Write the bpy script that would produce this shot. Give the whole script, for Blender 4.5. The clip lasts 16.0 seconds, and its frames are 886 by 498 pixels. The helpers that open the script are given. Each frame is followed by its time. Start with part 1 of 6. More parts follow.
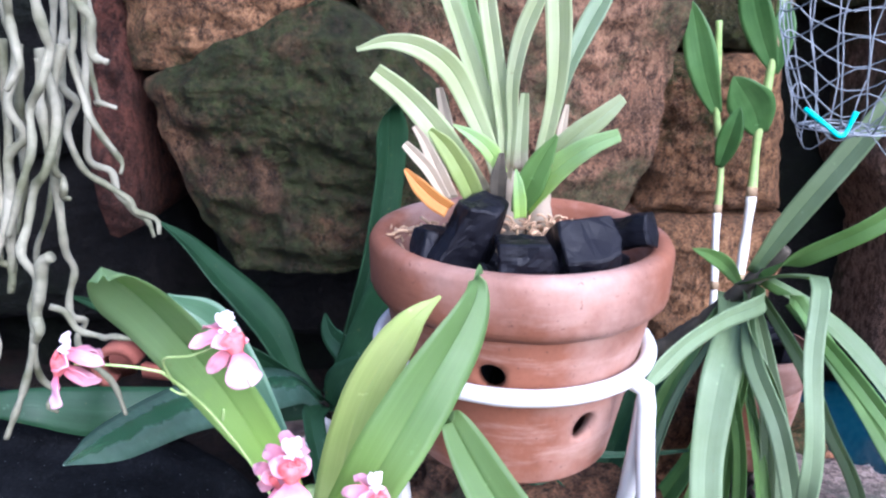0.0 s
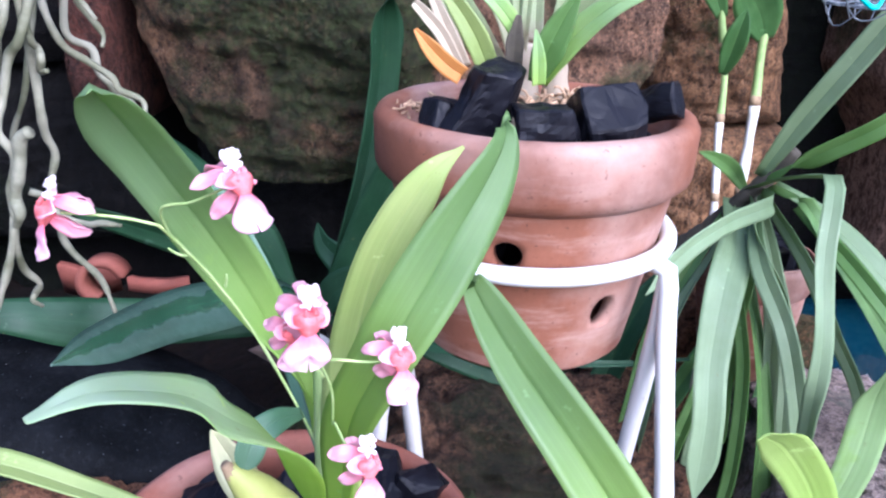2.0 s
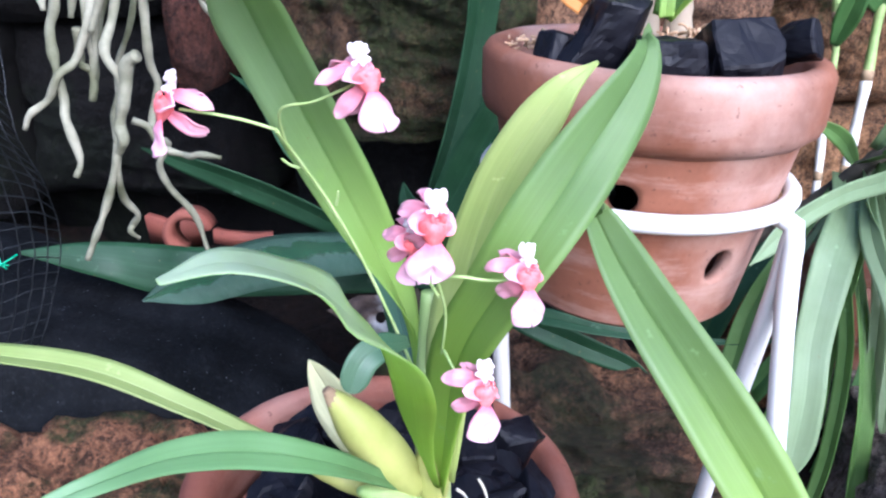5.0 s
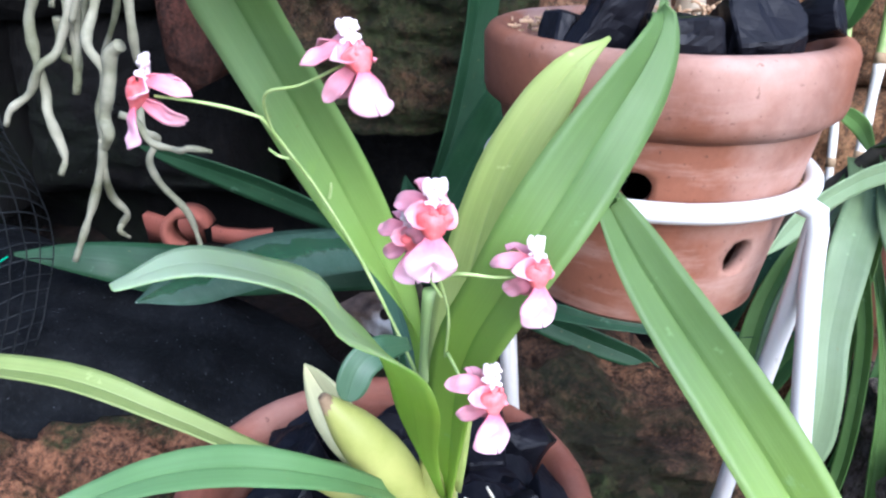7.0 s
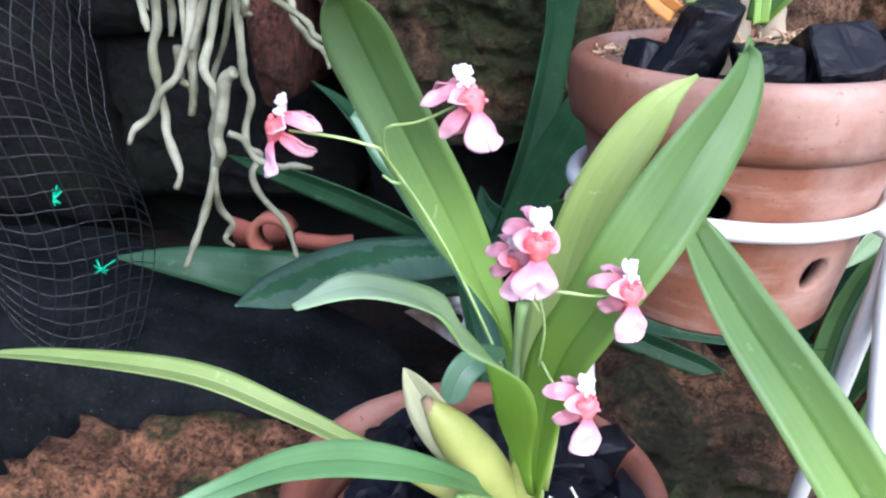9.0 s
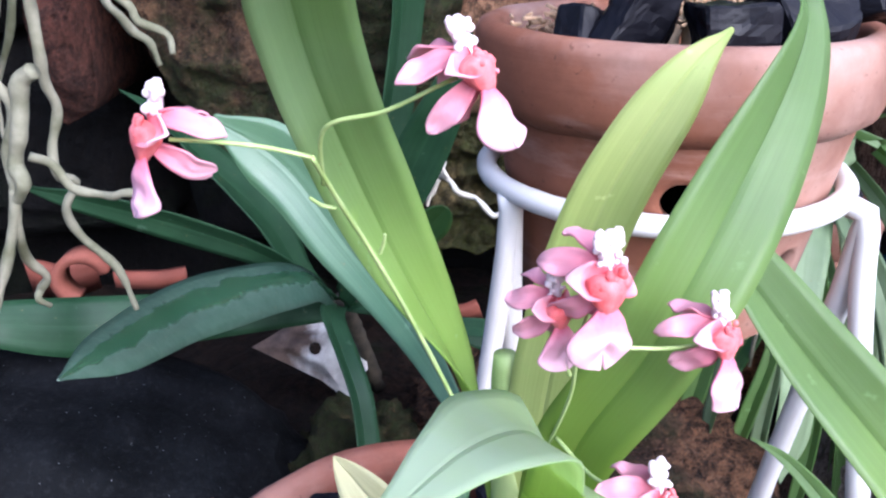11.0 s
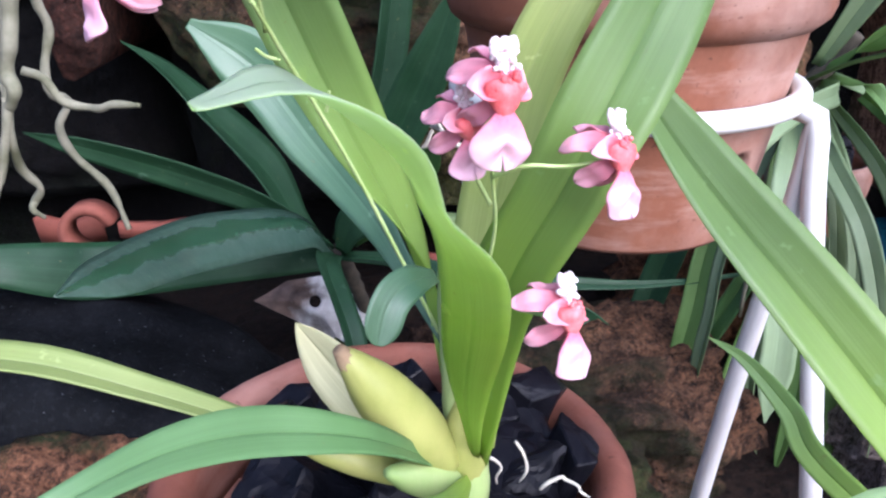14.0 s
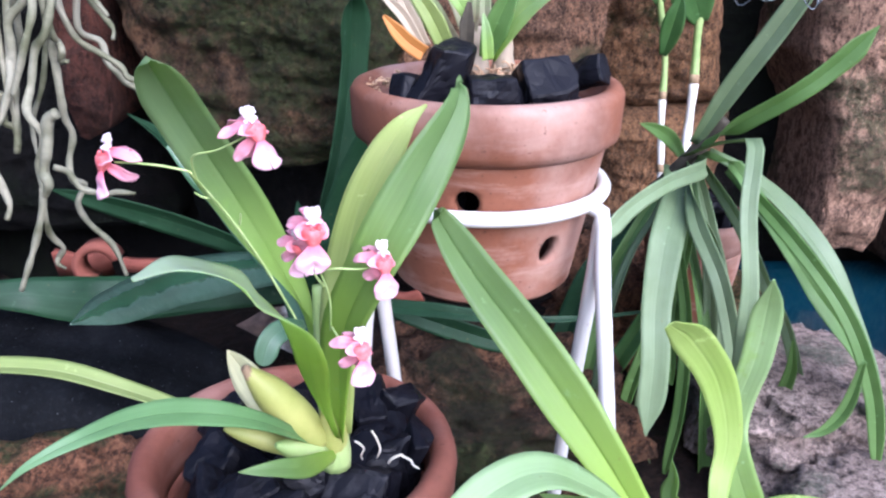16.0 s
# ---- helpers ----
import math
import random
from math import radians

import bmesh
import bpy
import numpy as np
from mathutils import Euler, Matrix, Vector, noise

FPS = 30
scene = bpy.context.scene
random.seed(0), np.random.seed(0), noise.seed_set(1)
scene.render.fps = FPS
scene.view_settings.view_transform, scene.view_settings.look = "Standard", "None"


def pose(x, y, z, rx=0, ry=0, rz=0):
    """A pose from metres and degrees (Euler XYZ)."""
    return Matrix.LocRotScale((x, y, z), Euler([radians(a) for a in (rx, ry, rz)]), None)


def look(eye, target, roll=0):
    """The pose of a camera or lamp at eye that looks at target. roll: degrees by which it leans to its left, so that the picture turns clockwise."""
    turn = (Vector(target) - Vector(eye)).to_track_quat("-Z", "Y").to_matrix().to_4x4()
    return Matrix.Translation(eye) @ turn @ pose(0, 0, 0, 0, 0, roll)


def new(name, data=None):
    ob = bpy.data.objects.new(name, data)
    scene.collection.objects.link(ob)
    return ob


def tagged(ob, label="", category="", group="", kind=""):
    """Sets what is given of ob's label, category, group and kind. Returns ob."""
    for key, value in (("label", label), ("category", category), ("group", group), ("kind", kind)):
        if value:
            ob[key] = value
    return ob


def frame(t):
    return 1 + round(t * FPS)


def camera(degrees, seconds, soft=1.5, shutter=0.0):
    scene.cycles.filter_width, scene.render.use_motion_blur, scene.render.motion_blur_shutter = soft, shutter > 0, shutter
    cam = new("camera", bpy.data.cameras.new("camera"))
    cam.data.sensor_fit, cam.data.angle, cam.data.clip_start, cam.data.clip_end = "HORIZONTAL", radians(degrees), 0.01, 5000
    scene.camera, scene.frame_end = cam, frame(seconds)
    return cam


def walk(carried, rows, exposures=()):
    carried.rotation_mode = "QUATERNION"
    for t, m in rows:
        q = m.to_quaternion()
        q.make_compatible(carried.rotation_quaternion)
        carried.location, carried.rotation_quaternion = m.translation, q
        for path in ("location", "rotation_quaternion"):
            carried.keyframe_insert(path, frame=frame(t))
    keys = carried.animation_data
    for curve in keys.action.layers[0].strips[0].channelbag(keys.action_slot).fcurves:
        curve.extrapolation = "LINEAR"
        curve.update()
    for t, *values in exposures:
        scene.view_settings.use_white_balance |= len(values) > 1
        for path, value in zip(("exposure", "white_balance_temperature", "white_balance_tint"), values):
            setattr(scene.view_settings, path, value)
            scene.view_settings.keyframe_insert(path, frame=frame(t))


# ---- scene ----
cam = camera(57.4, 16.0, 2.3)
PATH = [
    (0, (0.0380, 0.1037, 0.6233), (-0.0100, 2.0077, 0.0131), 1.37),
    (0.5, (0.0400, 0.0951, 0.6171), (-0.0160, 1.9942, -0.0079), 1.15),
    (1, (0.0340, 0.0973, 0.6068), (-0.0210, 1.9793, -0.0677), 1.55),
    (1.5, (0.0270, 0.1068, 0.6010), (0.0370, 1.9806, -0.0982), 2.03),
    (2, (0.0250, 0.1166, 0.5871), (0.0260, 1.9716, -0.1605), 1.70),
    (2.5, (0.0050, 0.1130, 0.5804), (-0.0310, 1.9649, -0.1741), 4.40),
    (3, (-0.0120, 0.1016, 0.5763), (-0.1460, 1.9461, -0.1853), 3.72),
    (3.5, (-0.0010, 0.0976, 0.5767), (-0.1780, 1.9409, -0.1789), 3.00),
    (4, (0.0080, 0.0975, 0.5747), (-0.2121, 1.9326, -0.1894), 1.88),
    (4.5, (0.0100, 0.1158, 0.5661), (-0.1600, 1.9479, -0.2178), 2.11),
    (6.8, (-0.0020, 0.1330, 0.5565), (-0.1610, 1.9654, -0.2291), 3.05),
    (7, (0.0080, 0.1399, 0.5549), (-0.1641, 1.9660, -0.2425), 1.41),
    (7.5, (0.0230, 0.1532, 0.5578), (-0.1951, 1.9741, -0.2402), 0.47),
    (8, (0.0170, 0.1489, 0.5662), (-0.2371, 1.9649, -0.2324), 1.77),
    (8.5, (0.0060, 0.1281, 0.5690), (-0.3360, 1.9193, -0.2522), 1.41),
    (8.7, (0.0040, 0.1160, 0.5691), (-0.3401, 1.9152, -0.2339), 0.81),
    (10.8, (-0.0450, 0.1884, 0.5477), (-0.0040, 2.0286, -0.2348), 0.12),
    (11, (-0.0460, 0.1913, 0.5454), (0.0880, 2.0279, -0.2348), 0.18),
    (11.5, (-0.0540, 0.1906, 0.5374), (0.2740, 2.0110, -0.2231), -2.07),
    (12, (-0.0610, 0.1791, 0.5324), (0.4259, 1.9583, -0.2405), -1.41),
    (12.5, (-0.0630, 0.1767, 0.5276), (0.4412, 1.9346, -0.2820), 1.06),
    (13, (-0.0540, 0.1806, 0.5383), (0.3510, 1.9525, -0.2962), 1.48),
    (13.5, (-0.0370, 0.1745, 0.5258), (0.1960, 1.9881, -0.2845), 0.67),
    (14, (-0.0290, 0.1630, 0.5208), (0.0630, 1.9927, -0.2816), -0.44),
    (14.5, (0.0010, 0.1314, 0.5266), (0.0550, 1.9570, -0.2885), 1.26),
    (15, (0.0170, 0.0916, 0.5310), (0.0340, 1.9096, -0.3025), 1.95),
    (15.5, (0.0160, 0.0581, 0.5611), (0.0560, 1.8895, -0.2417), 1.52),
    (16, (0.0250, 0.0426, 0.5905), (0.0980, 1.8935, -0.1638), 0.41),
]
walk(cam, [(t, look(eye, target, roll)) for t, eye, target, roll in PATH], [(0, 1.08, 4780, 22), (1.2, 1.16, 4780, 24), (2.2, 1.08, 4760, 22), (4.5, 1.09, 4820, 19), (7.5, 0.90, 4860, 13), (8.5, 0.87, 4880, 12), (11, 1.02, 5000, 20), (13, 0.89, 5050, 20), (15, 0.88, 5080, 24), (16, 0.93, 4940, 22)])


# ---- light ----
SUN_UP, SUN_ROUND = 38.0, 150.0      # elevation, and compass turn from +y clockwise
world = bpy.data.worlds.new("sky")
scene.world = world
world.use_nodes = True
wn = world.node_tree
sky = wn.nodes.new("ShaderNodeTexSky")
sky.sky_type, sky.sun_disc = "NISHITA", False
sky.sun_elevation, sky.sun_rotation = radians(SUN_UP), radians(SUN_ROUND)
sky.air_density, sky.dust_density, sky.ozone_density = 1.0, 6.0, 0.6
wn.links.new(sky.outputs[0], wn.nodes["Background"].inputs[0])
wn.nodes["Background"].inputs[1].default_value = 0.165
lamp = bpy.data.lights.new("sun", "SUN")
lamp.energy, lamp.angle, lamp.color = 2.3, radians(70), (1.0, 0.97, 0.92)
sun_lamp = new("sun", lamp)
d = Vector((math.sin(radians(SUN_ROUND)) * math.cos(radians(SUN_UP)), math.cos(radians(SUN_ROUND)) * math.cos(radians(SUN_UP)), math.sin(radians(SUN_UP))))
sun_lamp.matrix_world = look(d * 3, (0, 0, 0))


# ---- materials ----
class Mat:
    """A small builder of node materials on object coordinates."""

    def __init__(self, name, rough=0.6, spec=0.5, metal=0.0):
        self.m = bpy.data.materials.new(name)
        self.m.use_nodes = True
        self.t = self.m.node_tree
        self.n, self.l = self.t.nodes, self.t.links
        self.b = self.n["Principled BSDF"]
        self.b.inputs["Roughness"].default_value = rough
        self.b.inputs["Specular IOR Level"].default_value = spec
        self.b.inputs["Metallic"].default_value = metal
        self.c = self.n.new("ShaderNodeTexCoord")

    def noise(self, scale, detail=6.0, rough=0.6, out="Object", stretch=None, seed=0.0):
        src = self.c.outputs[out]
        if stretch or seed:
            mp = self.n.new("ShaderNodeMapping")
            mp.inputs["Scale"].default_value = stretch or (1, 1, 1)
            mp.inputs["Location"].default_value = (seed, seed * 0.7, seed * 1.3)
            self.l.new(src, mp.inputs[0])
            src = mp.outputs[0]
        t = self.n.new("ShaderNodeTexNoise")
        t.inputs["Scale"].default_value, t.inputs["Detail"].default_value, t.inputs["Roughness"].default_value = scale, detail, rough
        self.l.new(src, t.inputs["Vector"])
        return t.outputs[0]

    def voronoi(self, scale, out="Object", feature="F1"):
        t = self.n.new("ShaderNodeTexVoronoi")
        t.feature = feature
        t.inputs["Scale"].default_value = scale
        self.l.new(self.c.outputs[out], t.inputs["Vector"])
        return t.outputs["Distance"]

    def ramp(self, fac, stops):
        r = self.n.new("ShaderNodeValToRGB")
        e = r.color_ramp.elements
        while len(e) < len(stops):
            e.new(0.5)
        for k, (p, col) in enumerate(stops):
            e[k].position = p
            e[k].color = (*col, 1) if isinstance(col, tuple) else (col, col, col, 1)
        self.l.new(fac, r.inputs[0])
        return r.outputs[0]

    def mix(self, fac, a, b, kind="MIX"):
        x = self.n.new("ShaderNodeMix")
        x.data_type, x.blend_type = "RGBA", kind
        for sock, v in ((x.inputs[0], fac), (x.inputs[6], a), (x.inputs[7], b)):
            if isinstance(v, bpy.types.NodeSocket):
                self.l.new(v, sock)
            elif isinstance(v, tuple):
                sock.default_value = (*v, 1)
            else:
                sock.default_value = v
        return x.outputs[2]

    def math(self, op, a, b=0.0):
        x = self.n.new("ShaderNodeMath")
        x.operation = op
        for sock, v in zip(x.inputs, (a, b)):
            if isinstance(v, bpy.types.NodeSocket):
                self.l.new(v, sock)
            else:
                sock.default_value = v
        return x.outputs[0]

    def uv(self):
        u = self.n.new("ShaderNodeUVMap")
        s = self.n.new("ShaderNodeSeparateXYZ")
        self.l.new(u.outputs[0], s.inputs[0])
        return s.outputs[0], s.outputs[1]

    def rand(self):
        o = self.n.new("ShaderNodeObjectInfo")
        return o.outputs["Random"]

    def bump(self, height, strength, dist=0.002):
        bp = self.n.new("ShaderNodeBump")
        bp.inputs["Strength"].default_value, bp.inputs["Distance"].default_value = strength, dist
        self.l.new(height, bp.inputs["Height"])
        old = self.b.inputs["Normal"].links
        if old:
            self.l.new(old[0].from_socket, bp.inputs["Normal"])
        self.l.new(bp.outputs[0], self.b.inputs["Normal"])
        return self

    def color(self, sock):
        self.l.new(sock, self.b.inputs["Base Color"])
        return self

    def rough(self, sock):
        self.l.new(sock, self.b.inputs["Roughness"])
        return self

    def translucent(self, sock, amount):
        tr = self.n.new("ShaderNodeBsdfTranslucent")
        self.l.new(sock, tr.inputs[0])
        mx = self.n.new("ShaderNodeMixShader")
        mx.inputs[0].default_value = amount
        self.l.new(self.b.outputs[0], mx.inputs[1])
        self.l.new(tr.outputs[0], mx.inputs[2])
        self.l.new(mx.outputs[0], self.n["Material Output"].inputs[0])
        return self


def stone_mat(name, pale, mid, dark, moss, moss_col=(0.035, 0.045, 0.012), seed=0.0):
    """Laterite: a pitted, grainy face with moss in large torn patches and black algae."""
    m = Mat(name, 0.92, 0.2)
    big, fine = m.noise(9, 6, 0.65, seed=seed), m.noise(115, 9, 0.75, seed=seed, stretch=(1.0, 1.0, 0.55))
    base = m.ramp(big, [(0.32, dark), (0.48, mid), (0.66, pale)])
    base = m.mix(m.ramp(fine, [(0.40, 0.95), (0.56, 0.0)]), base, tuple(c * 0.32 for c in dark))
    pits = m.ramp(m.voronoi(150), [(0.10, 0.0), (0.35, 1.0)])
    base = m.mix(0.6, base, pits, "MULTIPLY")
    grain = m.ramp(m.noise(430, 4, 0.6, seed=seed + 2.0), [(0.52, 0.0), (0.68, 0.45)])
    base = m.mix(grain, base, tuple(min(1.0, c * 1.2) for c in pale))
    # moss: wide patches with torn edges, flecked with bare grains
    patch = m.math("ADD", m.noise(6.5, 3, 0.5, seed=seed + 4.0), m.math("MULTIPLY", m.math("SUBTRACT", m.noise(38, 6, 0.7, seed=seed + 1.0), 0.5), 0.34))
    grown = m.ramp(patch, [(0.70 - 0.34 * moss, 0.0), (0.77 - 0.34 * moss, 1.0)])
    speck = m.ramp(m.noise(190, 5, 0.65), [(0.36, 0.55), (0.56, 1.0)])
    green = m.mix(m.ramp(m.noise(70, 6, 0.7, seed=seed), [(0.34, 0.0), (0.66, 1.0)]), tuple(c * 0.22 for c in moss_col), moss_col)
    base = m.mix(m.mix(1.0, grown, speck, "MULTIPLY"), base, green)
    black = m.ramp(m.noise(5, 7, 0.7, seed=seed + 9.0), [(0.56, 0.0), (0.74, 0.65)])
    base = m.mix(black, base, (0.014, 0.012, 0.010))
    dust = m.ramp(m.noise(300, 5, 0.7, seed=seed + 6.0), [(0.36, 0.6), (0.50, 0.0)])
    base = m.mix(dust, base, tuple(c * 0.4 for c in dark))
    m.color(base)
    m.bump(fine, 1.0, 0.009).bump(m.noise(320, 5, 0.7), 1.0, 0.0026).bump(pits, 0.5, 0.003)
    return m.m


stone_orange = stone_mat("laterite", (0.43, 0.195, 0.098), (0.29, 0.135, 0.066), (0.11, 0.057, 0.033), 0.46, (0.058, 0.066, 0.022))
stone_ochre = stone_mat("laterite_ochre", (0.38, 0.205, 0.095), (0.26, 0.138, 0.064), (0.11, 0.060, 0.032), 0.42, (0.050, 0.058, 0.016), 29.0)
stone_mossy = stone_mat("laterite_mossy", (0.185, 0.098, 0.046), (0.095, 0.055, 0.028), (0.03, 0.020, 0.012), 0.98, (0.042, 0.054, 0.015), 3.0)
stone_pink = stone_mat("stone_pinkish", (0.38, 0.215, 0.120), (0.27, 0.145, 0.080), (0.12, 0.068, 0.041), 0.66, (0.125, 0.110, 0.050), 7.0)
stone_rosy = stone_mat("stone_rosy", (0.50, 0.31, 0.205), (0.37, 0.225, 0.145), (0.16, 0.098, 0.066), 0.50, (0.13, 0.115, 0.06), 23.0)
stone_grey = stone_mat("stone_grey", (0.62, 0.50, 0.42), (0.47, 0.36, 0.30), (0.26, 0.20, 0.17), 0.40, (0.24, 0.24, 0.18), 11.0)
stone_brown = stone_mat("laterite_brown", (0.25, 0.125, 0.062), (0.11, 0.060, 0.034), (0.024, 0.016, 0.012), 0.55, (0.030, 0.032, 0.012), 17.0)
stone_ribbed = stone_mat("stone_olive", (0.17, 0.13, 0.05), (0.10, 0.078, 0.032), (0.03, 0.025, 0.014), 0.75, (0.05, 0.058, 0.012), 21.0)
# near-black mortar; its colour also paints deep shade on the left stones
mortar_and_shade = stone_mat("mortar_and_shade", (0.009, 0.007, 0.0055), (0.005, 0.0042, 0.0034), (0.0025, 0.0022, 0.002), 0.5, (0.006, 0.009, 0.003), 5.0)
soil = stone_mat("soil", (0.038, 0.022, 0.014), (0.018, 0.011, 0.008), (0.007, 0.005, 0.004), 0.35, (0.015, 0.02, 0.006), 8.0)

# pale concrete for the slab added as a light bouncer
paving = stone_mat("paving", (0.56, 0.52, 0.46), (0.48, 0.44, 0.38), (0.38, 0.34, 0.29), 0.2, (0.28, 0.27, 0.21), 19.0)


def terracotta(name, a, b, bloom):
    m = Mat(name, 0.78, 0.3)
    base = m.mix(m.ramp(m.noise(14, 6, 0.6), [(0.35, 0.0), (0.68, 1.0)]), a, b)
    base = m.mix(m.ramp(m.noise(120, 6, 0.7), [(0.45, 0.0), (0.8, 0.35)]), base, tuple(c * 0.55 for c in a))
    salt = m.ramp(m.noise(11, 7, 0.58, seed=2.0), [(0.48, 0.0), (0.70, bloom)])
    base = m.mix(salt, base, (0.50, 0.36, 0.30))
    wash = m.ramp(m.noise(26, 6, 0.65, seed=11.0, stretch=(0.6, 0.6, 3.0)), [(0.52, 0.0), (0.72, bloom * 0.8)])
    base = m.mix(wash, base, (0.46, 0.32, 0.26))
    damp = m.ramp(m.noise(8, 7, 0.65, seed=5.0), [(0.47, 0.0), (0.66, 0.60)])
    base = m.mix(damp, base, tuple(c * 0.5 for c in a))
    pock = m.ramp(m.noise(330, 3, 0.5, seed=7.0), [(0.66, 0.0), (0.72, 0.5)])
    base = m.mix(pock, base, tuple(c * 0.3 for c in a))
    rings = m.noise(30, 4, 0.5, stretch=(0.4, 0.4, 9.0))
    m.color(base).bump(rings, 0.12, 0.002).bump(m.noise(260, 5), 0.25, 0.0007)
    return m.m


terra_rear = terracotta("terracotta_weathered", (0.195, 0.072, 0.036), (0.248, 0.101, 0.055), 0.58)
terra_front = terracotta("terracotta", (0.180, 0.060, 0.036), (0.250, 0.094, 0.058), 0.24)
terra_shard = terracotta("terracotta_shard", (0.22, 0.062, 0.038), (0.28, 0.09, 0.055), 0.05)

m = Mat("charcoal", 0.5, 0.17)
m.color(m.ramp(m.noise(60, 7, 0.7), [(0.35, (0.003, 0.003, 0.0045)), (0.75, (0.008, 0.008, 0.012))]))
m.rough(m.ramp(m.noise(70, 4), [(0.35, 0.30), (0.6, 0.62)]))
m.bump(m.noise(120, 6, 0.7, stretch=(1, 1, 4)), 0.30, 0.0010).bump(m.noise(500, 3), 0.25, 0.0004)
charcoal_mat = m.m

m = Mat("black_stone", 0.62, 0.09)
m.color(m.ramp(m.noise(34, 9, 0.72), [(0.38, (0.0015, 0.0017, 0.002)), (0.68, (0.006, 0.0066, 0.0075))]))
# tiny sparkles painted as pale specks in the base colour
m.color(m.mix(m.ramp(m.voronoi(170), [(0.035, 0.7), (0.075, 0.0)]), m.b.inputs["Base Color"].links[0].from_socket, (0.30, 0.31, 0.32)))
m.color(m.mix(m.ramp(m.noise(240, 6, 0.7), [(0.52, 0.0), (0.70, 0.4)]), m.b.inputs["Base Color"].links[0].from_socket, (0.024, 0.025, 0.026)))
glint = m.ramp(m.voronoi(260), [(0.05, 0.25), (0.12, 0.72)])
m.rough(glint).bump(m.noise(140, 6, 0.7), 0.35, 0.0015)
m.bump(m.noise(38, 5, 0.65), 0.5, 0.006)
black_stone = m.m

m = Mat("white_enamel", 0.32, 0.5)
base = m.mix(m.ramp(m.noise(30, 6), [(0.55, 0.0), (0.8, 0.5)]), (0.66, 0.64, 0.60), (0.52, 0.49, 0.44))
base = m.mix(m.ramp(m.noise(75, 5, 0.7, seed=6.0), [(0.70, 0.0), (0.76, 0.8)]), base, (0.22, 0.13, 0.08))
m.color(base).bump(m.noise(120, 4), 0.2, 0.0008)
white_enamel = m.m


def leaf_mat(name, low, high, rib, rough, glow, wet=0.0, husk=0.0, patch=0.0, young=0.0, bloom=0.0, coat=0.24, start=0.15, sheen_col=None):
    """Blade: darker and lighter drifts, long veins, a sunken midrib, small flecks; bloom: sky sheen on the waxy blade,
    painted blue-grey towards the tip.
    """
    m = Mat(name, rough, 0.45)
    m.b.inputs["Coat Weight"].default_value, m.b.inputs["Coat Roughness"].default_value = coat, 0.50
    u, v = m.uv()
    drift = m.ramp(m.noise(22, 4, seed=1.0), [(0.32, low), (0.68, high)])
    comb = m.n.new("ShaderNodeCombineXYZ")
    m.l.new(m.math("MULTIPLY", u, 34.0), comb.inputs[0])
    m.l.new(m.math("MULTIPLY", v, 2.2), comb.inputs[1])
    vein = m.n.new("ShaderNodeTexNoise")
    vein.inputs["Scale"].default_value, vein.inputs["Detail"].default_value = 1.0, 3.0
    m.l.new(comb.outputs[0], vein.inputs["Vector"])
    base = m.mix(m.ramp(vein.outputs[0], [(0.4, 0.0), (0.7, 0.32)]), drift, tuple(c * 0.62 for c in low))
    away = m.math("ABSOLUTE", m.math("SUBTRACT", u, 0.5))
    base = m.mix(m.ramp(away, [(0.0, 0.20), (0.03, 0.0)]), base, rib)
    base = m.mix(m.ramp(away, [(0.465, 0.0), (0.5, 0.15)]), base, rib)
    if husk:
        edge = m.math("ADD", v, m.math("MULTIPLY", m.math("SUBTRACT", m.noise(60, 4), 0.5), 0.5))
        base = m.mix(m.ramp(edge, [(husk - 0.12, 0.9), (husk + 0.05, 0.0)]), base, m.ramp(m.noise(90, 5), [(0.35, (0.26, 0.19, 0.12)), (0.65, (0.60, 0.52, 0.38))]))
    if patch:
        base = m.mix(m.ramp(m.noise(48, 4, 0.6, seed=12.0), [(0.58, 0.0), (0.63, patch)]), base, (0.30, 0.48, 0.07))
    if bloom:
        # soft sky reflection mixed into the blade's colour, growing from start tipwards
        sheen = m.math("MULTIPLY", m.ramp(v, [(start, 0.0), (min(1.0, start + 0.45), bloom)]), m.ramp(m.noise(30, 5, 0.6, seed=14.0), [(0.30, 0.55), (0.62, 1.0)]))
        base = m.mix(sheen, base, sheen_col or tuple(c * 0.7 + k for c, k in zip(high, (0.13, 0.15, 0.17))))
    if young:
        # the blade is paler and yellower towards its foot
        base = m.mix(m.ramp(v, [(0.05, young), (0.70, 0.0)]), base, (0.46, 0.66, 0.07))
    fleck = m.ramp(m.noise(260, 3, 0.5, seed=5.0), [(0.70, 0.0), (0.78, 0.5)])
    base = m.mix(fleck, base, (0.22, 0.16, 0.06))
    # scattered small spots paler than the blade
    mottle = m.ramp(m.noise(95, 4, 0.6, seed=17.0), [(0.67, 0.0), (0.72, 0.5)])
    base = m.mix(mottle, base, tuple(min(1.0, c * 1.5 + 0.05) for c in high))
    # each blade a little lighter or darker
    tone = m.ramp(m.rand(), [(0.0, 0.80), (1.0, 1.0)])
    base = m.mix(1.0, base, tone, "MULTIPLY")
    groove = m.ramp(away, [(0.0, 0.0), (0.06, 1.0)])
    m.color(base).bump(vein.outputs[0], 0.20, 0.0006).bump(groove, 0.5, 0.0006).bump(m.noise(70, 3), 0.15, 0.001)
    m.rough(m.ramp(m.noise(26, 4, seed=9.0), [(0.35, rough), (0.65, min(1.0, rough + 0.22))]))
    if wet:
        m.b.inputs["Specular IOR Level"].default_value = 0.5
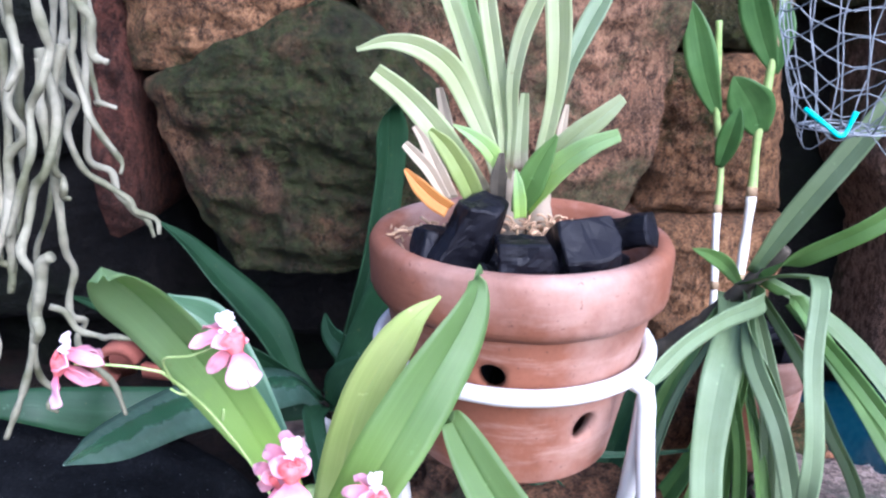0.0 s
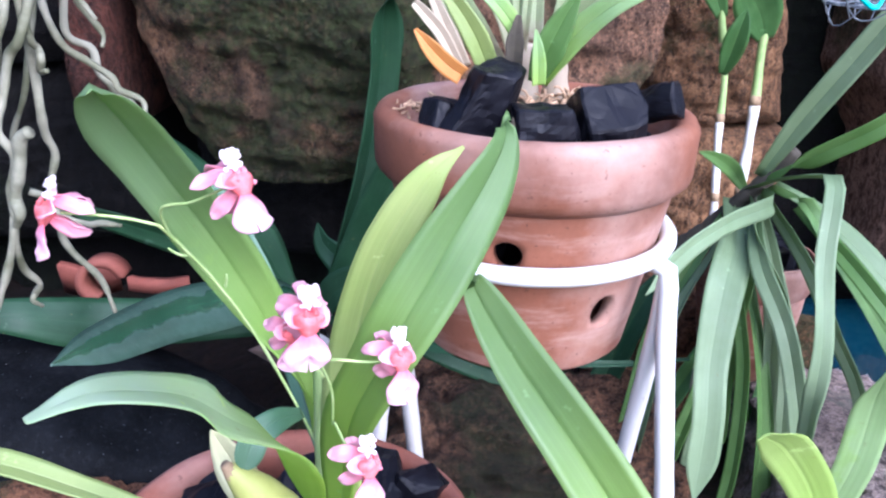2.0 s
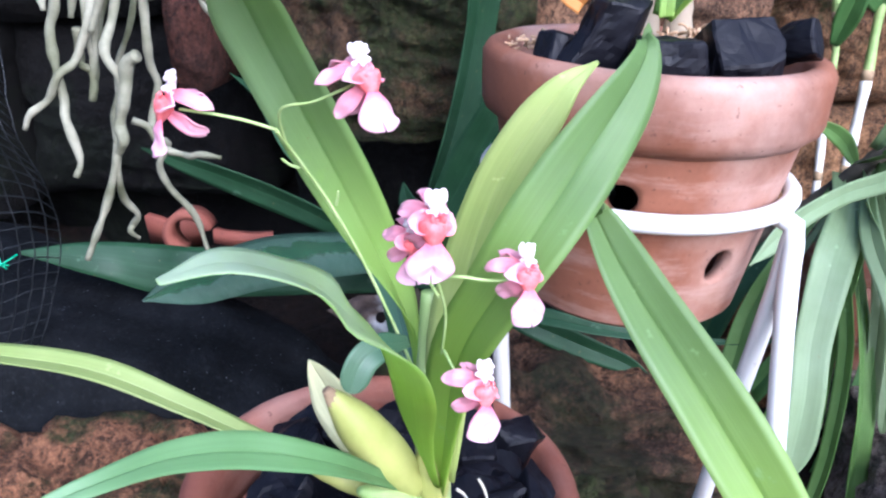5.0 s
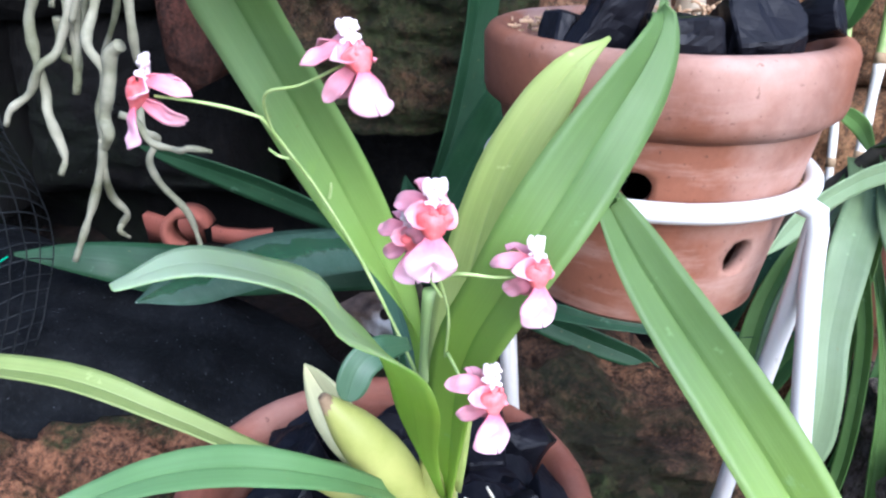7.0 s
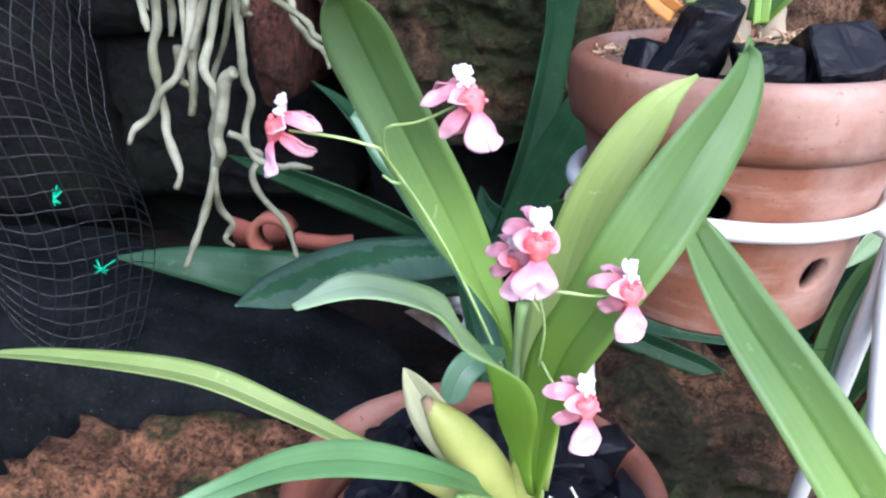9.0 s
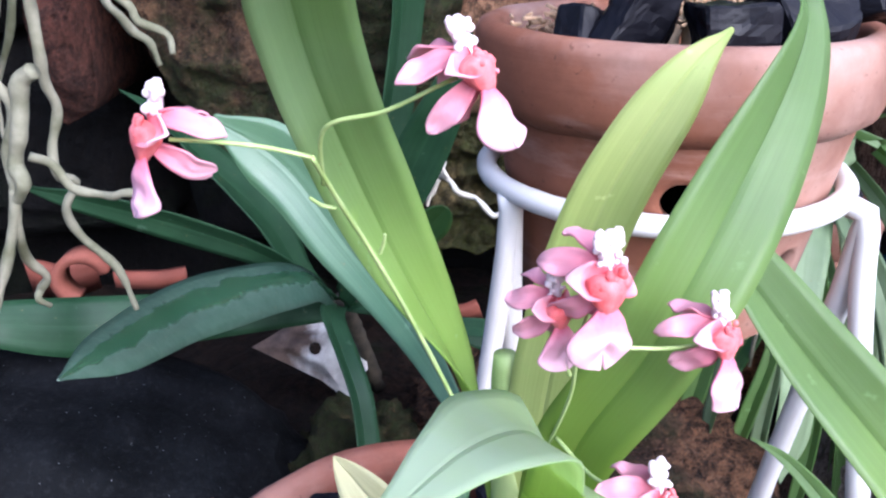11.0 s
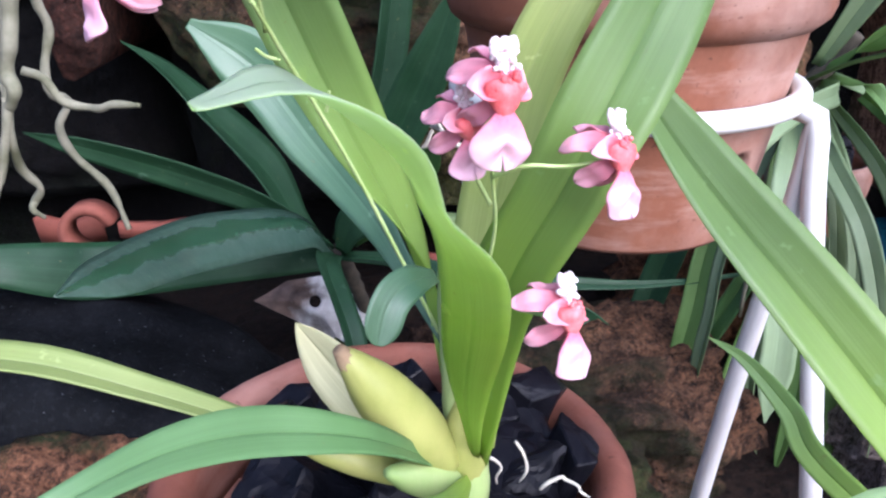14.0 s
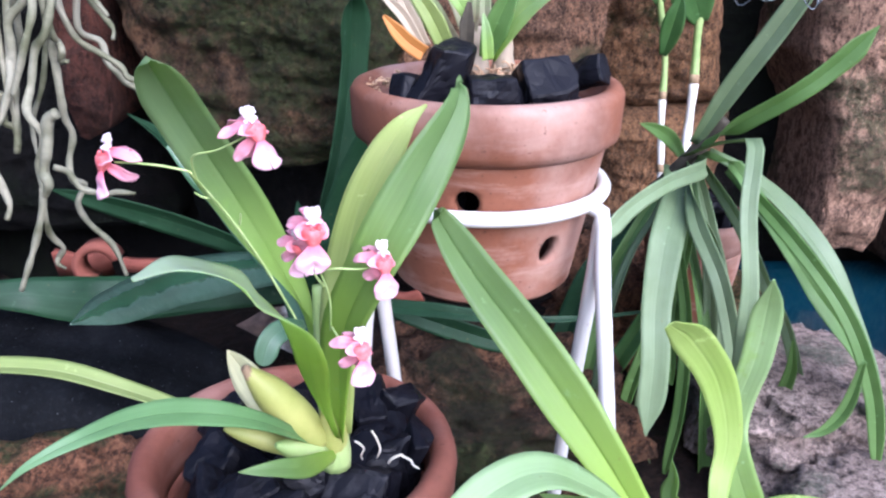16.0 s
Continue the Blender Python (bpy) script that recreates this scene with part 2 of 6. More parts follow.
        # a dried grey film, wiped wet and dark along the middle with a torn edge
        band = m.math("ABSOLUTE", m.math("SUBTRACT", m.math("ADD", u, m.math("MULTIPLY", m.math("SUBTRACT", m.noise(55, 5, 0.6, seed=3.0), 0.5), 0.45)), 0.56))
        dried = m.ramp(band, [(0.13, 0.0), (0.16, 1.0)])
        m.rough(m.ramp(band, [(0.13, 0.08), (0.17, 0.28)]))
        m.color(m.mix(dried, base, m.mix(0.45, base, m.ramp(m.noise(120, 4), [(0.35, (0.060, 0.100, 0.080)), (0.65, (0.105, 0.150, 0.125))]))))
        m.b.inputs["Coat Weight"].default_value = 1.0
        m.b.inputs["Coat IOR"].default_value = 1.7
        m.b.inputs["Coat Roughness"].default_value = 0.16
        m.bump(m.noise(60, 3, seed=8.0), 0.5, 0.002)
    if glow:
        m.translucent(m.mix(0.40, base, (0.55, 0.74, 0.12)) if glow > 0.25 else base, glow)
    return m.m


leaf_front = leaf_mat("leaf_green", (0.155, 0.270, 0.058), (0.225, 0.360, 0.105), (0.09, 0.19, 0.04), 0.38, 0.50, young=0.8, bloom=0.14, start=0.45)
leaf_tall = leaf_mat("leaf_mottled_green", (0.160, 0.275, 0.072), (0.245, 0.370, 0.135), (0.10, 0.20, 0.05), 0.36, 0.46, patch=0.3, young=0.6, bloom=0.32, start=0.2)
leaf_grass = leaf_mat("leaf_grass_green", (0.112, 0.195, 0.040), (0.160, 0.256, 0.074), (0.08, 0.16, 0.03), 0.42, 0.38, young=0.75, bloom=0.08, start=0.4, coat=0.12)
leaf_young = leaf_mat("leaf_young_green", (0.430, 0.600, 0.080), (0.530, 0.700, 0.140), (0.55, 0.72, 0.18), 0.46, 0.74, patch=0.25, bloom=0.95, start=0.42, sheen_col=(0.64, 0.75, 0.60))
leaf_frost = leaf_mat("leaf_frosted_green", (0.28, 0.45, 0.15), (0.40, 0.56, 0.27), (0.42, 0.58, 0.28), 0.38, 0.40, bloom=0.3, start=0.2, sheen_col=(0.46, 0.58, 0.36))
leaf_cane = leaf_mat("leaf_deep_green", (0.050, 0.135, 0.026), (0.095, 0.205, 0.050), (0.15, 0.27, 0.08), 0.40, 0.22)
leaf_jade = leaf_mat("leaf_jade_green", (0.110, 0.230, 0.070), (0.165, 0.310, 0.115), (0.09, 0.20, 0.05), 0.38, 0.26, bloom=0.2, start=0.4)
leaf_yellow = leaf_mat("leaf_yellow_green", (0.38, 0.47, 0.11), (0.48, 0.55, 0.18), (0.52, 0.58, 0.23), 0.45, 0.26)
leaf_olive = leaf_mat("leaf_olive", (0.25, 0.33, 0.08), (0.34, 0.41, 0.13), (0.37, 0.44, 0.16), 0.42, 0.26)
leaf_pale = leaf_mat("leaf_pale_green", (0.36, 0.53, 0.20), (0.48, 0.65, 0.31), (0.54, 0.69, 0.38), 0.36, 0.50, patch=0.40, young=0.6)
leaf_lime = leaf_mat("leaf_lime", (0.30, 0.43, 0.08), (0.39, 0.51, 0.14), (0.42, 0.54, 0.18), 0.42, 0.30)
leaf_strap = leaf_mat("leaf_grey_green", (0.138, 0.210, 0.076), (0.208, 0.290, 0.132), (0.14, 0.23, 0.08), 0.44, 0.28, bloom=0.32, coat=0.12, start=0.02, sheen_col=(0.33, 0.41, 0.28))
leaf_bright = leaf_mat("leaf_bright_green", (0.104, 0.205, 0.042), (0.158, 0.280, 0.076), (0.09, 0.19, 0.03), 0.46, 0.32, coat=0.1)
leaf_glauc = leaf_mat("leaf_silvery_green", (0.38, 0.45, 0.19), (0.52, 0.58, 0.33), (0.58, 0.63, 0.40), 0.5, 0.3, husk=0.20)
leaf_dark = leaf_mat("leaf_dark_green", (0.011, 0.040, 0.014), (0.023, 0.064, 0.026), (0.050, 0.110, 0.055), 0.46, 0.08, coat=0.03)
leaf_dark.node_tree.nodes["Principled BSDF"].inputs["Specular IOR Level"].default_value = 0.26
leaf_wet = leaf_mat("leaf_dark_wet", (0.018, 0.058, 0.026), (0.036, 0.092, 0.046), (0.055, 0.125, 0.070), 0.30, 0.05, wet=1.0)
leaf_bluish = leaf_mat("leaf_blue_green", (0.055, 0.135, 0.060), (0.105, 0.195, 0.095), (0.17, 0.26, 0.15), 0.30, 0.18, coat=0.5)
leaf_dry = leaf_mat("leaf_orange_dry", (0.42, 0.15, 0.025), (0.58, 0.26, 0.05), (0.55, 0.32, 0.12), 0.6, 0.2)
leaf_husk = leaf_mat("leaf_husk", (0.40, 0.31, 0.20), (0.58, 0.50, 0.36), (0.48, 0.36, 0.26), 0.75, 0.15)
leaf_bract = leaf_mat("leaf_bract", (0.58, 0.56, 0.26), (0.70, 0.67, 0.38), (0.62, 0.54, 0.30), 0.6, 0.3)


def plain_mat(name, a, b, scale, rough=0.6, bump=0.2, glow=0.0, stretch=None):
    m = Mat(name, rough, 0.4)
    base = m.mix(m.ramp(m.noise(scale, 5, stretch=stretch), [(0.35, 0.0), (0.65, 1.0)]), a, b)
    m.color(base).bump(m.noise(scale * 4, 4), bump, 0.0008)
    if glow:
        m.translucent(base, glow)
    return m.m


root_mat = plain_mat("aerial_root", (0.095, 0.098, 0.050), (0.29, 0.275, 0.195), 38, 0.8, 0.5)
root_pale = plain_mat("root_pale", (0.46, 0.42, 0.33), (0.60, 0.57, 0.48), 60, 0.75, 0.3)
bulb_mat = plain_mat("pseudobulb", (0.29, 0.32, 0.07), (0.41, 0.42, 0.12), 40, 0.42, 0.25, 0.12)
sheath_mat = plain_mat("sheath", (0.27, 0.40, 0.11), (0.42, 0.50, 0.20), 40, 0.5, 0.25, 0.15, (1, 1, 0.2))
spike_mat = plain_mat("flower_stalk", (0.31, 0.43, 0.12), (0.42, 0.52, 0.20), 160, 0.5, 0.1)
brown_tip = plain_mat("dry_tip", (0.20, 0.13, 0.07), (0.36, 0.26, 0.14), 90, 0.8, 0.3)


def petal_mat_of(name, stops, glow):
    """Colour runs from the throat to the petal's edge."""
    m = Mat(name, 0.55, 0.4)
    u, v = m.uv()
    run = m.math("ADD", v, m.math("MULTIPLY", m.math("SUBTRACT", m.noise(420, 3), 0.5), 0.35))
    base = m.ramp(run, stops)
    m.color(base).bump(m.noise(700, 3), 0.2, 0.0004)
    return m.translucent(base, glow).m


petal_mat = petal_mat_of("petal_mauve_pink", [(0.0, (0.66, 0.15, 0.20)), (0.40, (0.70, 0.28, 0.34)), (1.0, (0.76, 0.44, 0.50))], 0.30)
lobe_mat = petal_mat_of("lip_side_pink", [(0.10, (0.62, 0.06, 0.08)), (0.50, (0.72, 0.20, 0.24)), (0.98, (0.82, 0.50, 0.55))], 0.25)
lip_mat = petal_mat_of("lip_pale_pink", [(0.05, (0.66, 0.16, 0.23)), (0.32, (0.74, 0.37, 0.45)), (0.85, (0.80, 0.53, 0.61))], 0.30)
callus_mat = plain_mat("callus_red", (0.66, 0.085, 0.085), (0.76, 0.24, 0.24), 220, 0.5, 0.3, 0.15)
column_mat = plain_mat("column_white", (0.82, 0.64, 0.66), (0.88, 0.80, 0.79), 220, 0.5, 0.2, 0.2)
cane_green = plain_mat("cane_green", (0.20, 0.30, 0.08), (0.32, 0.40, 0.14), 50, 0.5, 0.2)
cane_white = plain_mat("cane_papery_white", (0.44, 0.42, 0.35), (0.72, 0.70, 0.64), 90, 0.7, 0.4, 0.0, (1, 1, 0.3))
stem_brown = plain_mat("stem_brown", (0.03, 0.026, 0.018), (0.085, 0.07, 0.045), 50, 0.8, 0.5)
fibre_mat = plain_mat("fibre_brown", (0.36, 0.22, 0.12), (0.58, 0.40, 0.24), 200, 0.85, 0.5)
net_white = plain_mat("net_white", (0.16, 0.175, 0.18), (0.26, 0.28, 0.29), 50, 0.45, 0.1)
net_black = plain_mat("net_dark", (0.005, 0.006, 0.006), (0.014, 0.016, 0.017), 50, 0.45, 0.1)
twine_teal = plain_mat("twine_turquoise", (0.02, 0.42, 0.40), (0.05, 0.55, 0.50), 200, 0.5, 0.2)
tinsel_green = plain_mat("tie_green", (0.02, 0.28, 0.14), (0.05, 0.42, 0.22), 200, 0.25, 0.2)
post_mat = stone_mat("post_red_brown", (0.16, 0.06, 0.035), (0.11, 0.04, 0.025), (0.05, 0.022, 0.015), 0.25, seed=13.0)
m = Mat("shell", 0.35, 0.5)
sep = m.n.new("ShaderNodeSeparateXYZ")
m.l.new(m.c.outputs["Object"], sep.inputs[0])
edge_x = m.math("ADD", m.math("MULTIPLY", sep.outputs[0], 9.0), m.noise(26, 6, 0.65))
m.color(m.mix(m.ramp(edge_x, [(0.36, 1.0), (0.56, 0.0)]), m.ramp(m.noise(40, 5), [(0.35, (0.42, 0.40, 0.37)), (0.6, (0.78, 0.77, 0.74))]), m.ramp(m.noise(34, 5), [(0.4, (0.10, 0.07, 0.055)), (0.65, (0.30, 0.22, 0.17))])))
m.bump(m.noise(80, 4), 0.3, 0.001)
shell_mat = m.m
m = Mat("pond_water", 0.06, 0.5)
m.color(m.ramp(m.noise(5, 3), [(0.3, (0.003, 0.016, 0.026)), (0.7, (0.005, 0.028, 0.042))]))
m.bump(m.noise(30, 3), 0.12, 0.004)
water_mat = m.m


# ---- mesh helpers ----
def mesh_of(name, bm, material, smooth=True):
    me = bpy.data.meshes.new(name)
    bmesh.ops.recalc_face_normals(bm, faces=bm.faces)
    bm.to_mesh(me)
    bm.free()
    if smooth:
        me.polygons.foreach_set("use_smooth", [True] * len(me.polygons))
    me.materials.append(material)
    return me


def part(name, bm, material, parent=None, label="", smooth=True, local=False):
    ob = new(name, mesh_of(name, bm, material, smooth))
    if parent:
        ob.parent = parent
        if not local:
            ob.matrix_parent_inverse = parent.matrix_basis.inverted()
    return tagged(ob, label)


def thing(name, at, label, category, group=""):
    ob = new(name)
    ob.location = at
    ob.empty_display_size = 0.02
    return tagged(ob, label, category, group)


def curve_points(pts, n):
    """n + 1 places, evenly spaced, on a smooth curve through pts."""
    P = [Vector(p) for p in pts]
    P = [P[0] * 2 - P[1]] + P + [P[-1] * 2 - P[-2]]
    out = []
    for i in range(1, len(P) - 2):
        a, b, c, e = P[i - 1:i + 3]
        for k in range(12):
            t = k / 12
            out.append(0.5 * ((2 * b) + (c - a) * t + (2 * a - 5 * b + 4 * c - e) * t * t + (3 * b - a - 3 * c + e) * t ** 3))
    out.append(P[-2])
    length = [0.0]
    for p, q in zip(out, out[1:]):
        length.append(length[-1] + (q - p).length)
    res, j = [], 0
    for k in range(n + 1):
        s = length[-1] * k / n
        while j < len(length) - 2 and length[j + 1] < s:
            j += 1
        f = (s - length[j]) / max(1e-9, length[j + 1] - length[j])
        res.append(out[j].lerp(out[j + 1], min(1, f)))
    return res


def tube(bm, pts, radius, n=24, sides=8, closed=False, wobble=0.0, taper=None, even=True):
    """A round rod through pts; taper: radius factor along it."""
    line = curve_points(pts, n) if even else [Vector(p) for p in pts]
    n = len(line) - 1
    rings, ref = [], None
    for i, p in enumerate(line):
        if closed:
            tan = (line[(i + 1) % len(line)] - line[i - 1]).normalized()
        else:
            tan = (line[min(n, i + 1)] - line[max(0, i - 1)]).normalized()
        if ref is None:
            ref = tan.orthogonal().normalized()
        ref = (ref - tan * ref.dot(tan)).normalized()
        side = tan.cross(ref)
        r = radius * (taper(i / n) if taper else 1)
        r *= 1 + wobble * noise.noise(p * 130)
        rings.append([bm.verts.new(p + (ref * math.cos(2 * math.pi * k / sides) + side * math.sin(2 * math.pi * k / sides)) * r) for k in range(sides)])
    pairs = list(zip(rings, rings[1:])) + ([(rings[-1], rings[0])] if closed else [])
    for a, b in pairs:
        for k in range(sides):
            bm.faces.new((a[k], a[(k + 1) % sides], b[(k + 1) % sides], b[k]))
    if not closed:
        bm.faces.new(rings[0][::-1])
        bm.faces.new(rings[-1])
    return bm


WIDTHS = {
    "strap": lambda s: (0.62 + 0.38 * min(1, s / 0.25)) * (1 if s < 0.82 else math.sqrt(max(0, 1 - ((s - 0.82) / 0.18) ** 2)) * 0.97 + 0.03),
    "lance": lambda s: (0.34 + 0.66 * math.sin(min(1, s / 0.55) * math.pi / 2)) * (1 if s < 0.55 else max(0.03, max(0.0, math.cos((s - 0.55) / 0.45 * math.pi / 2)) ** 0.75)),
    "taper": lambda s: (0.10 + 0.90 * min(1, s / 0.68) ** 1.15) * (1 if s < 0.86 else math.sqrt(max(0, 1 - ((s - 0.86) / 0.14) ** 2)) * 0.85 + 0.15),
    "spoon": lambda s: (0.42 + 0.58 * math.sin(min(1, s / 0.65) * math.pi / 2) ** 1.4) * (1 if s < 0.78 else math.sqrt(max(0, 1 - ((s - 0.78) / 0.22) ** 2)) * 0.97 + 0.03),
}


def stations(widths):
    """A smooth run of relative widths, evenly spaced from foot to tip, rounded at the very end."""
    e = [2 * widths[0] - widths[1], *widths, 2 * widths[-1] - widths[-2]]

    def at(s):
        k = min(s, 0.999999) * (len(widths) - 1)
        i, f = int(k), k - int(k)
        a, b, c, d = e[i:i + 4]
        w = 0.5 * (2 * b + (c - a) * f + (2 * a - 5 * b + 4 * c - d) * f * f + (3 * b - a - 3 * c + d) * f ** 3)
        return max(0.02, w)
    return at


def leaf(plant, pts, width, kind, keel, face, material, name="leaf", thick=0.0011, label="", n=36, tip=None, notch=0.0):
    """A channelled blade along pts; kind: a profile's name or its relative widths; face: the way its upper side looks, turning to tip at the end."""
    dense = curve_points(pts, 240)
    steps = [1 - (1 - i / n) ** 1.45 for i in range(n + 1)]      # closer towards the tip
    line = [dense[round(240 * s)] for s in steps]
    prof, up = WIDTHS[kind] if isinstance(kind, str) else stations(kind), Vector(face).normalized()
    bm = bmesh.new()
    uvl = bm.loops.layers.uv.new("UVMap")
    across = (-1.0, -0.72, -0.36, 0.0, 0.36, 0.72, 1.0)
    top, low = [], []
    seed = Vector(pts[0]) * 37
    for i, p in enumerate(line):
        s = steps[i]
        tan = (line[min(n, i + 1)] - line[max(0, i - 1)]).normalized()
        if tip:
            up = Vector(face).lerp(Vector(tip), s)
        up = (up - tan * up.dot(tan)).normalized()
        side = tan.cross(up)
        half = width * 0.5 * prof(s)
        twist = 0.10 * noise.noise(seed + Vector((s * 2.5, 0, 0)))
        sd = side * math.cos(twist) + up * math.sin(twist)
        nr = tan.cross(sd) * -1
        a, b = [], []
        for u in across:
            ripple = 0.05 * noise.noise(seed + Vector((s * 6, u * 1.5, 3))) * half
            lift = keel * 2 * half * (abs(u) ** 1.15) + ripple
            q = p + sd * (u * half * (1 - 0.25 * keel)) + nr * lift - tan * (notch * max(0.0, s - 0.85) / 0.15 * (1 - abs(u)))
            t = thick * (1.15 - 0.75 * abs(u)) * (0.6 + 0.8 * (1 - s))
            a.append(bm.verts.new(q + nr * t * 0.5))
            b.append(bm.verts.new(q - nr * t * 0.5))
        top.append(a)
        low.append(b)
    w = len(across) - 1

    def quad(vs, uvs):
        f = bm.faces.new(vs)
        for lp, uv in zip(f.loops, uvs):
            lp[uvl].uv = uv
    for i in range(n):
        v0, v1 = steps[i], steps[i + 1]
        for k in range(w):
            u0, u1 = (across[k] + 1) / 2, (across[k + 1] + 1) / 2
            quad((top[i][k], top[i][k + 1], top[i + 1][k + 1], top[i + 1][k]), ((u0, v0), (u1, v0), (u1, v1), (u0, v1)))
            quad((low[i][k], low[i + 1][k], low[i + 1][k + 1], low[i][k + 1]), ((u0, v0), (u0, v1), (u1, v1), (u1, v0)))
        for k, e in ((0, 0.0), (w, 1.0)):
            quad((top[i][k], top[i + 1][k], low[i + 1][k], low[i][k]), ((e, v0), (e, v1), (e, v1), (e, v0)))
    for i in (0, n):
        for k in range(w):
            quad((top[i][k], low[i][k], low[i][k + 1], top[i][k + 1]), ((0.3, i / n),) * 4)
    mid = w // 2
    for i in range(n):
        for row in (top, low):
            e = bm.edges.get((row[i][mid], row[i + 1][mid]))
            e.smooth = keel < 0.16
    return part(name, bm, material, plant, label)


def root(plant, pts, radius, material=None, name="root"):
    bm = bmesh.new()
    rnd = random.Random(round(pts[0][0] * 9999) + round(pts[-1][2] * 7777))
    full = []
    for a, b in zip(pts, pts[1:]):
        full.append(Vector(a))
        full.append(Vector(a).lerp(Vector(b), 0.5) + Vector([rnd.uniform(-1, 1) * radius * 2.0 for _ in range(3)]))
    full.append(Vector(pts[-1]))
    tube(bm, full, radius, 12 * len(pts), 8, wobble=0.35, taper=lambda s: 1.0 - 0.25 * s if s < 0.95 else 0.55)
    return part(name, bm, material or root_mat, plant)


def rock_bm(size, seed, rough=0.22, flat=0.0, sub=5, freq=1.0):
    """A weathered lump; flat cuts its top level."""
    bm = bmesh.new()
    bmesh.ops.create_icosphere(bm, subdivisions=sub, radius=1)
    off = Vector((seed * 3.1, seed * 1.7, seed * 0.9))
    for v in bm.verts:
        p = v.co.copy()
        p = Vector([math.copysign(abs(c) ** 0.72, c) for c in p])
        k = 1 + rough * noise.fractal(p * 1.3 * freq + off, 1.0, 2.1, 3) + rough * 0.6 * noise.fractal(p * 5 * freq + off, 0.9, 2.0, 4)
        k -= rough * 0.7 * max(0, noise.noise(p * 2.6 * freq - off) - 0.1) + rough * 0.5 * max(0, noise.noise(p * 7 * freq + off) - 0.25)
        p *= k
        if flat and p.z > flat:
            p.z = flat + (p.z - flat) * 0.25
        v.co = Vector((p.x * size[0], p.y * size[1], p.z * size[2]))
    return bm


def rock(at, size, seed, material, label, turn=0.0, name="rock", rough=0.22, flat=0.0, category="rock", freq=1.0, sub=5, tilt=0.0):
    bm = rock_bm(size, seed, rough, flat, sub, freq)
    bmesh.ops.transform(bm, matrix=pose(0, 0, 0, 0, tilt, turn), verts=bm.verts)
    ob = part(name, bm, material, None)
    ob.location = at
    return tagged(ob, label, category)


def revolve(bm, profile, seg=96, closed=True):
    """Turns (radius, height) pairs round the z axis; returns the rings."""
    rings = [[bm.verts.new((r * math.cos(2 * math.pi * k / seg), r * math.sin(2 * math.pi * k / seg), z)) for k in range(seg)] for r, z in profile]
    for a, b in zip(rings, rings[1:]):
        for k in range(seg):
            bm.faces.new((a[k], a[(k + 1) % seg], b[(k + 1) % seg], b[k]))
    return rings


def pierced_wall(bm, r0, z0, r1, z1, thick, holes, seg=144, rows=44):
    """A tapering ring wall from (r0, z0) to (r1, z1) with round holes (angle, height, radius) cut right through it."""
    def grid(dr):
        g = []
        for j in range(rows + 1):
            z = z0 + (z1 - z0) * j / rows
            r = r0 + (r1 - r0) * j / rows - dr
            g.append([(2 * math.pi * k / seg, z, r) for k in range(seg)])
        return g
    outer, inner = grid(0), grid(thick)
    dead = set()
    for a0, zc, rad in holes:
        for j in range(rows):
            for k in range(seg):
                a = 2 * math.pi * (k + 0.5) / seg
                z = z0 + (z1 - z0) * (j + 0.5) / rows
                du = ((a - a0 + math.pi) % (2 * math.pi) - math.pi) * r0
                if math.hypot(du, z - zc) < rad:
                    dead.add((j, k))
    for a0, zc, rad in holes:
        for j in range(rows + 1):
            for k in range(seg):
                near = [((j + dj) , (k + dk) % seg) in dead for dj in (-1, 0) for dk in (-1, 0)]
                if any(near) and not all(near):
                    for g in (outer, inner):
                        a, z, r = g[j][k]
                        du, dz = ((a - a0 + math.pi) % (2 * math.pi) - math.pi) * r0, z - zc
                        q = math.hypot(du, dz)
                        if q < rad * 1.8:
                            g[j][k] = (a0 + du / q * rad / r0, zc + dz / q * rad, r)
    def verts(g):
        return [[bm.verts.new((r * math.cos(a), r * math.sin(a), z)) for a, z, r in row] for row in g]
    vo, vi = verts(outer), verts(inner)
    for j in range(rows):
        for k in range(seg):
            if (j, k) in dead:
                continue
            k2 = (k + 1) % seg
            bm.faces.new((vo[j][k], vo[j][k2], vo[j + 1][k2], vo[j + 1][k]))
            bm.faces.new((vi[j][k], vi[j + 1][k], vi[j + 1][k2], vi[j][k2]))
            for (jj, kk), (p, q) in (((j, (k - 1) % seg), ((j, k), (j + 1, k))), ((j, k2), ((j, k2), (j + 1, k2))), ((j - 1, k), ((j, k), (j, k2))), ((j + 1, k), ((j + 1, k), (j + 1, k2)))):
                if (jj, kk) in dead:
                    bm.faces.new((vo[p[0]][p[1]], vo[q[0]][q[1]], vi[q[0]][q[1]], vi[p[0]][p[1]]))
    return vo, vi


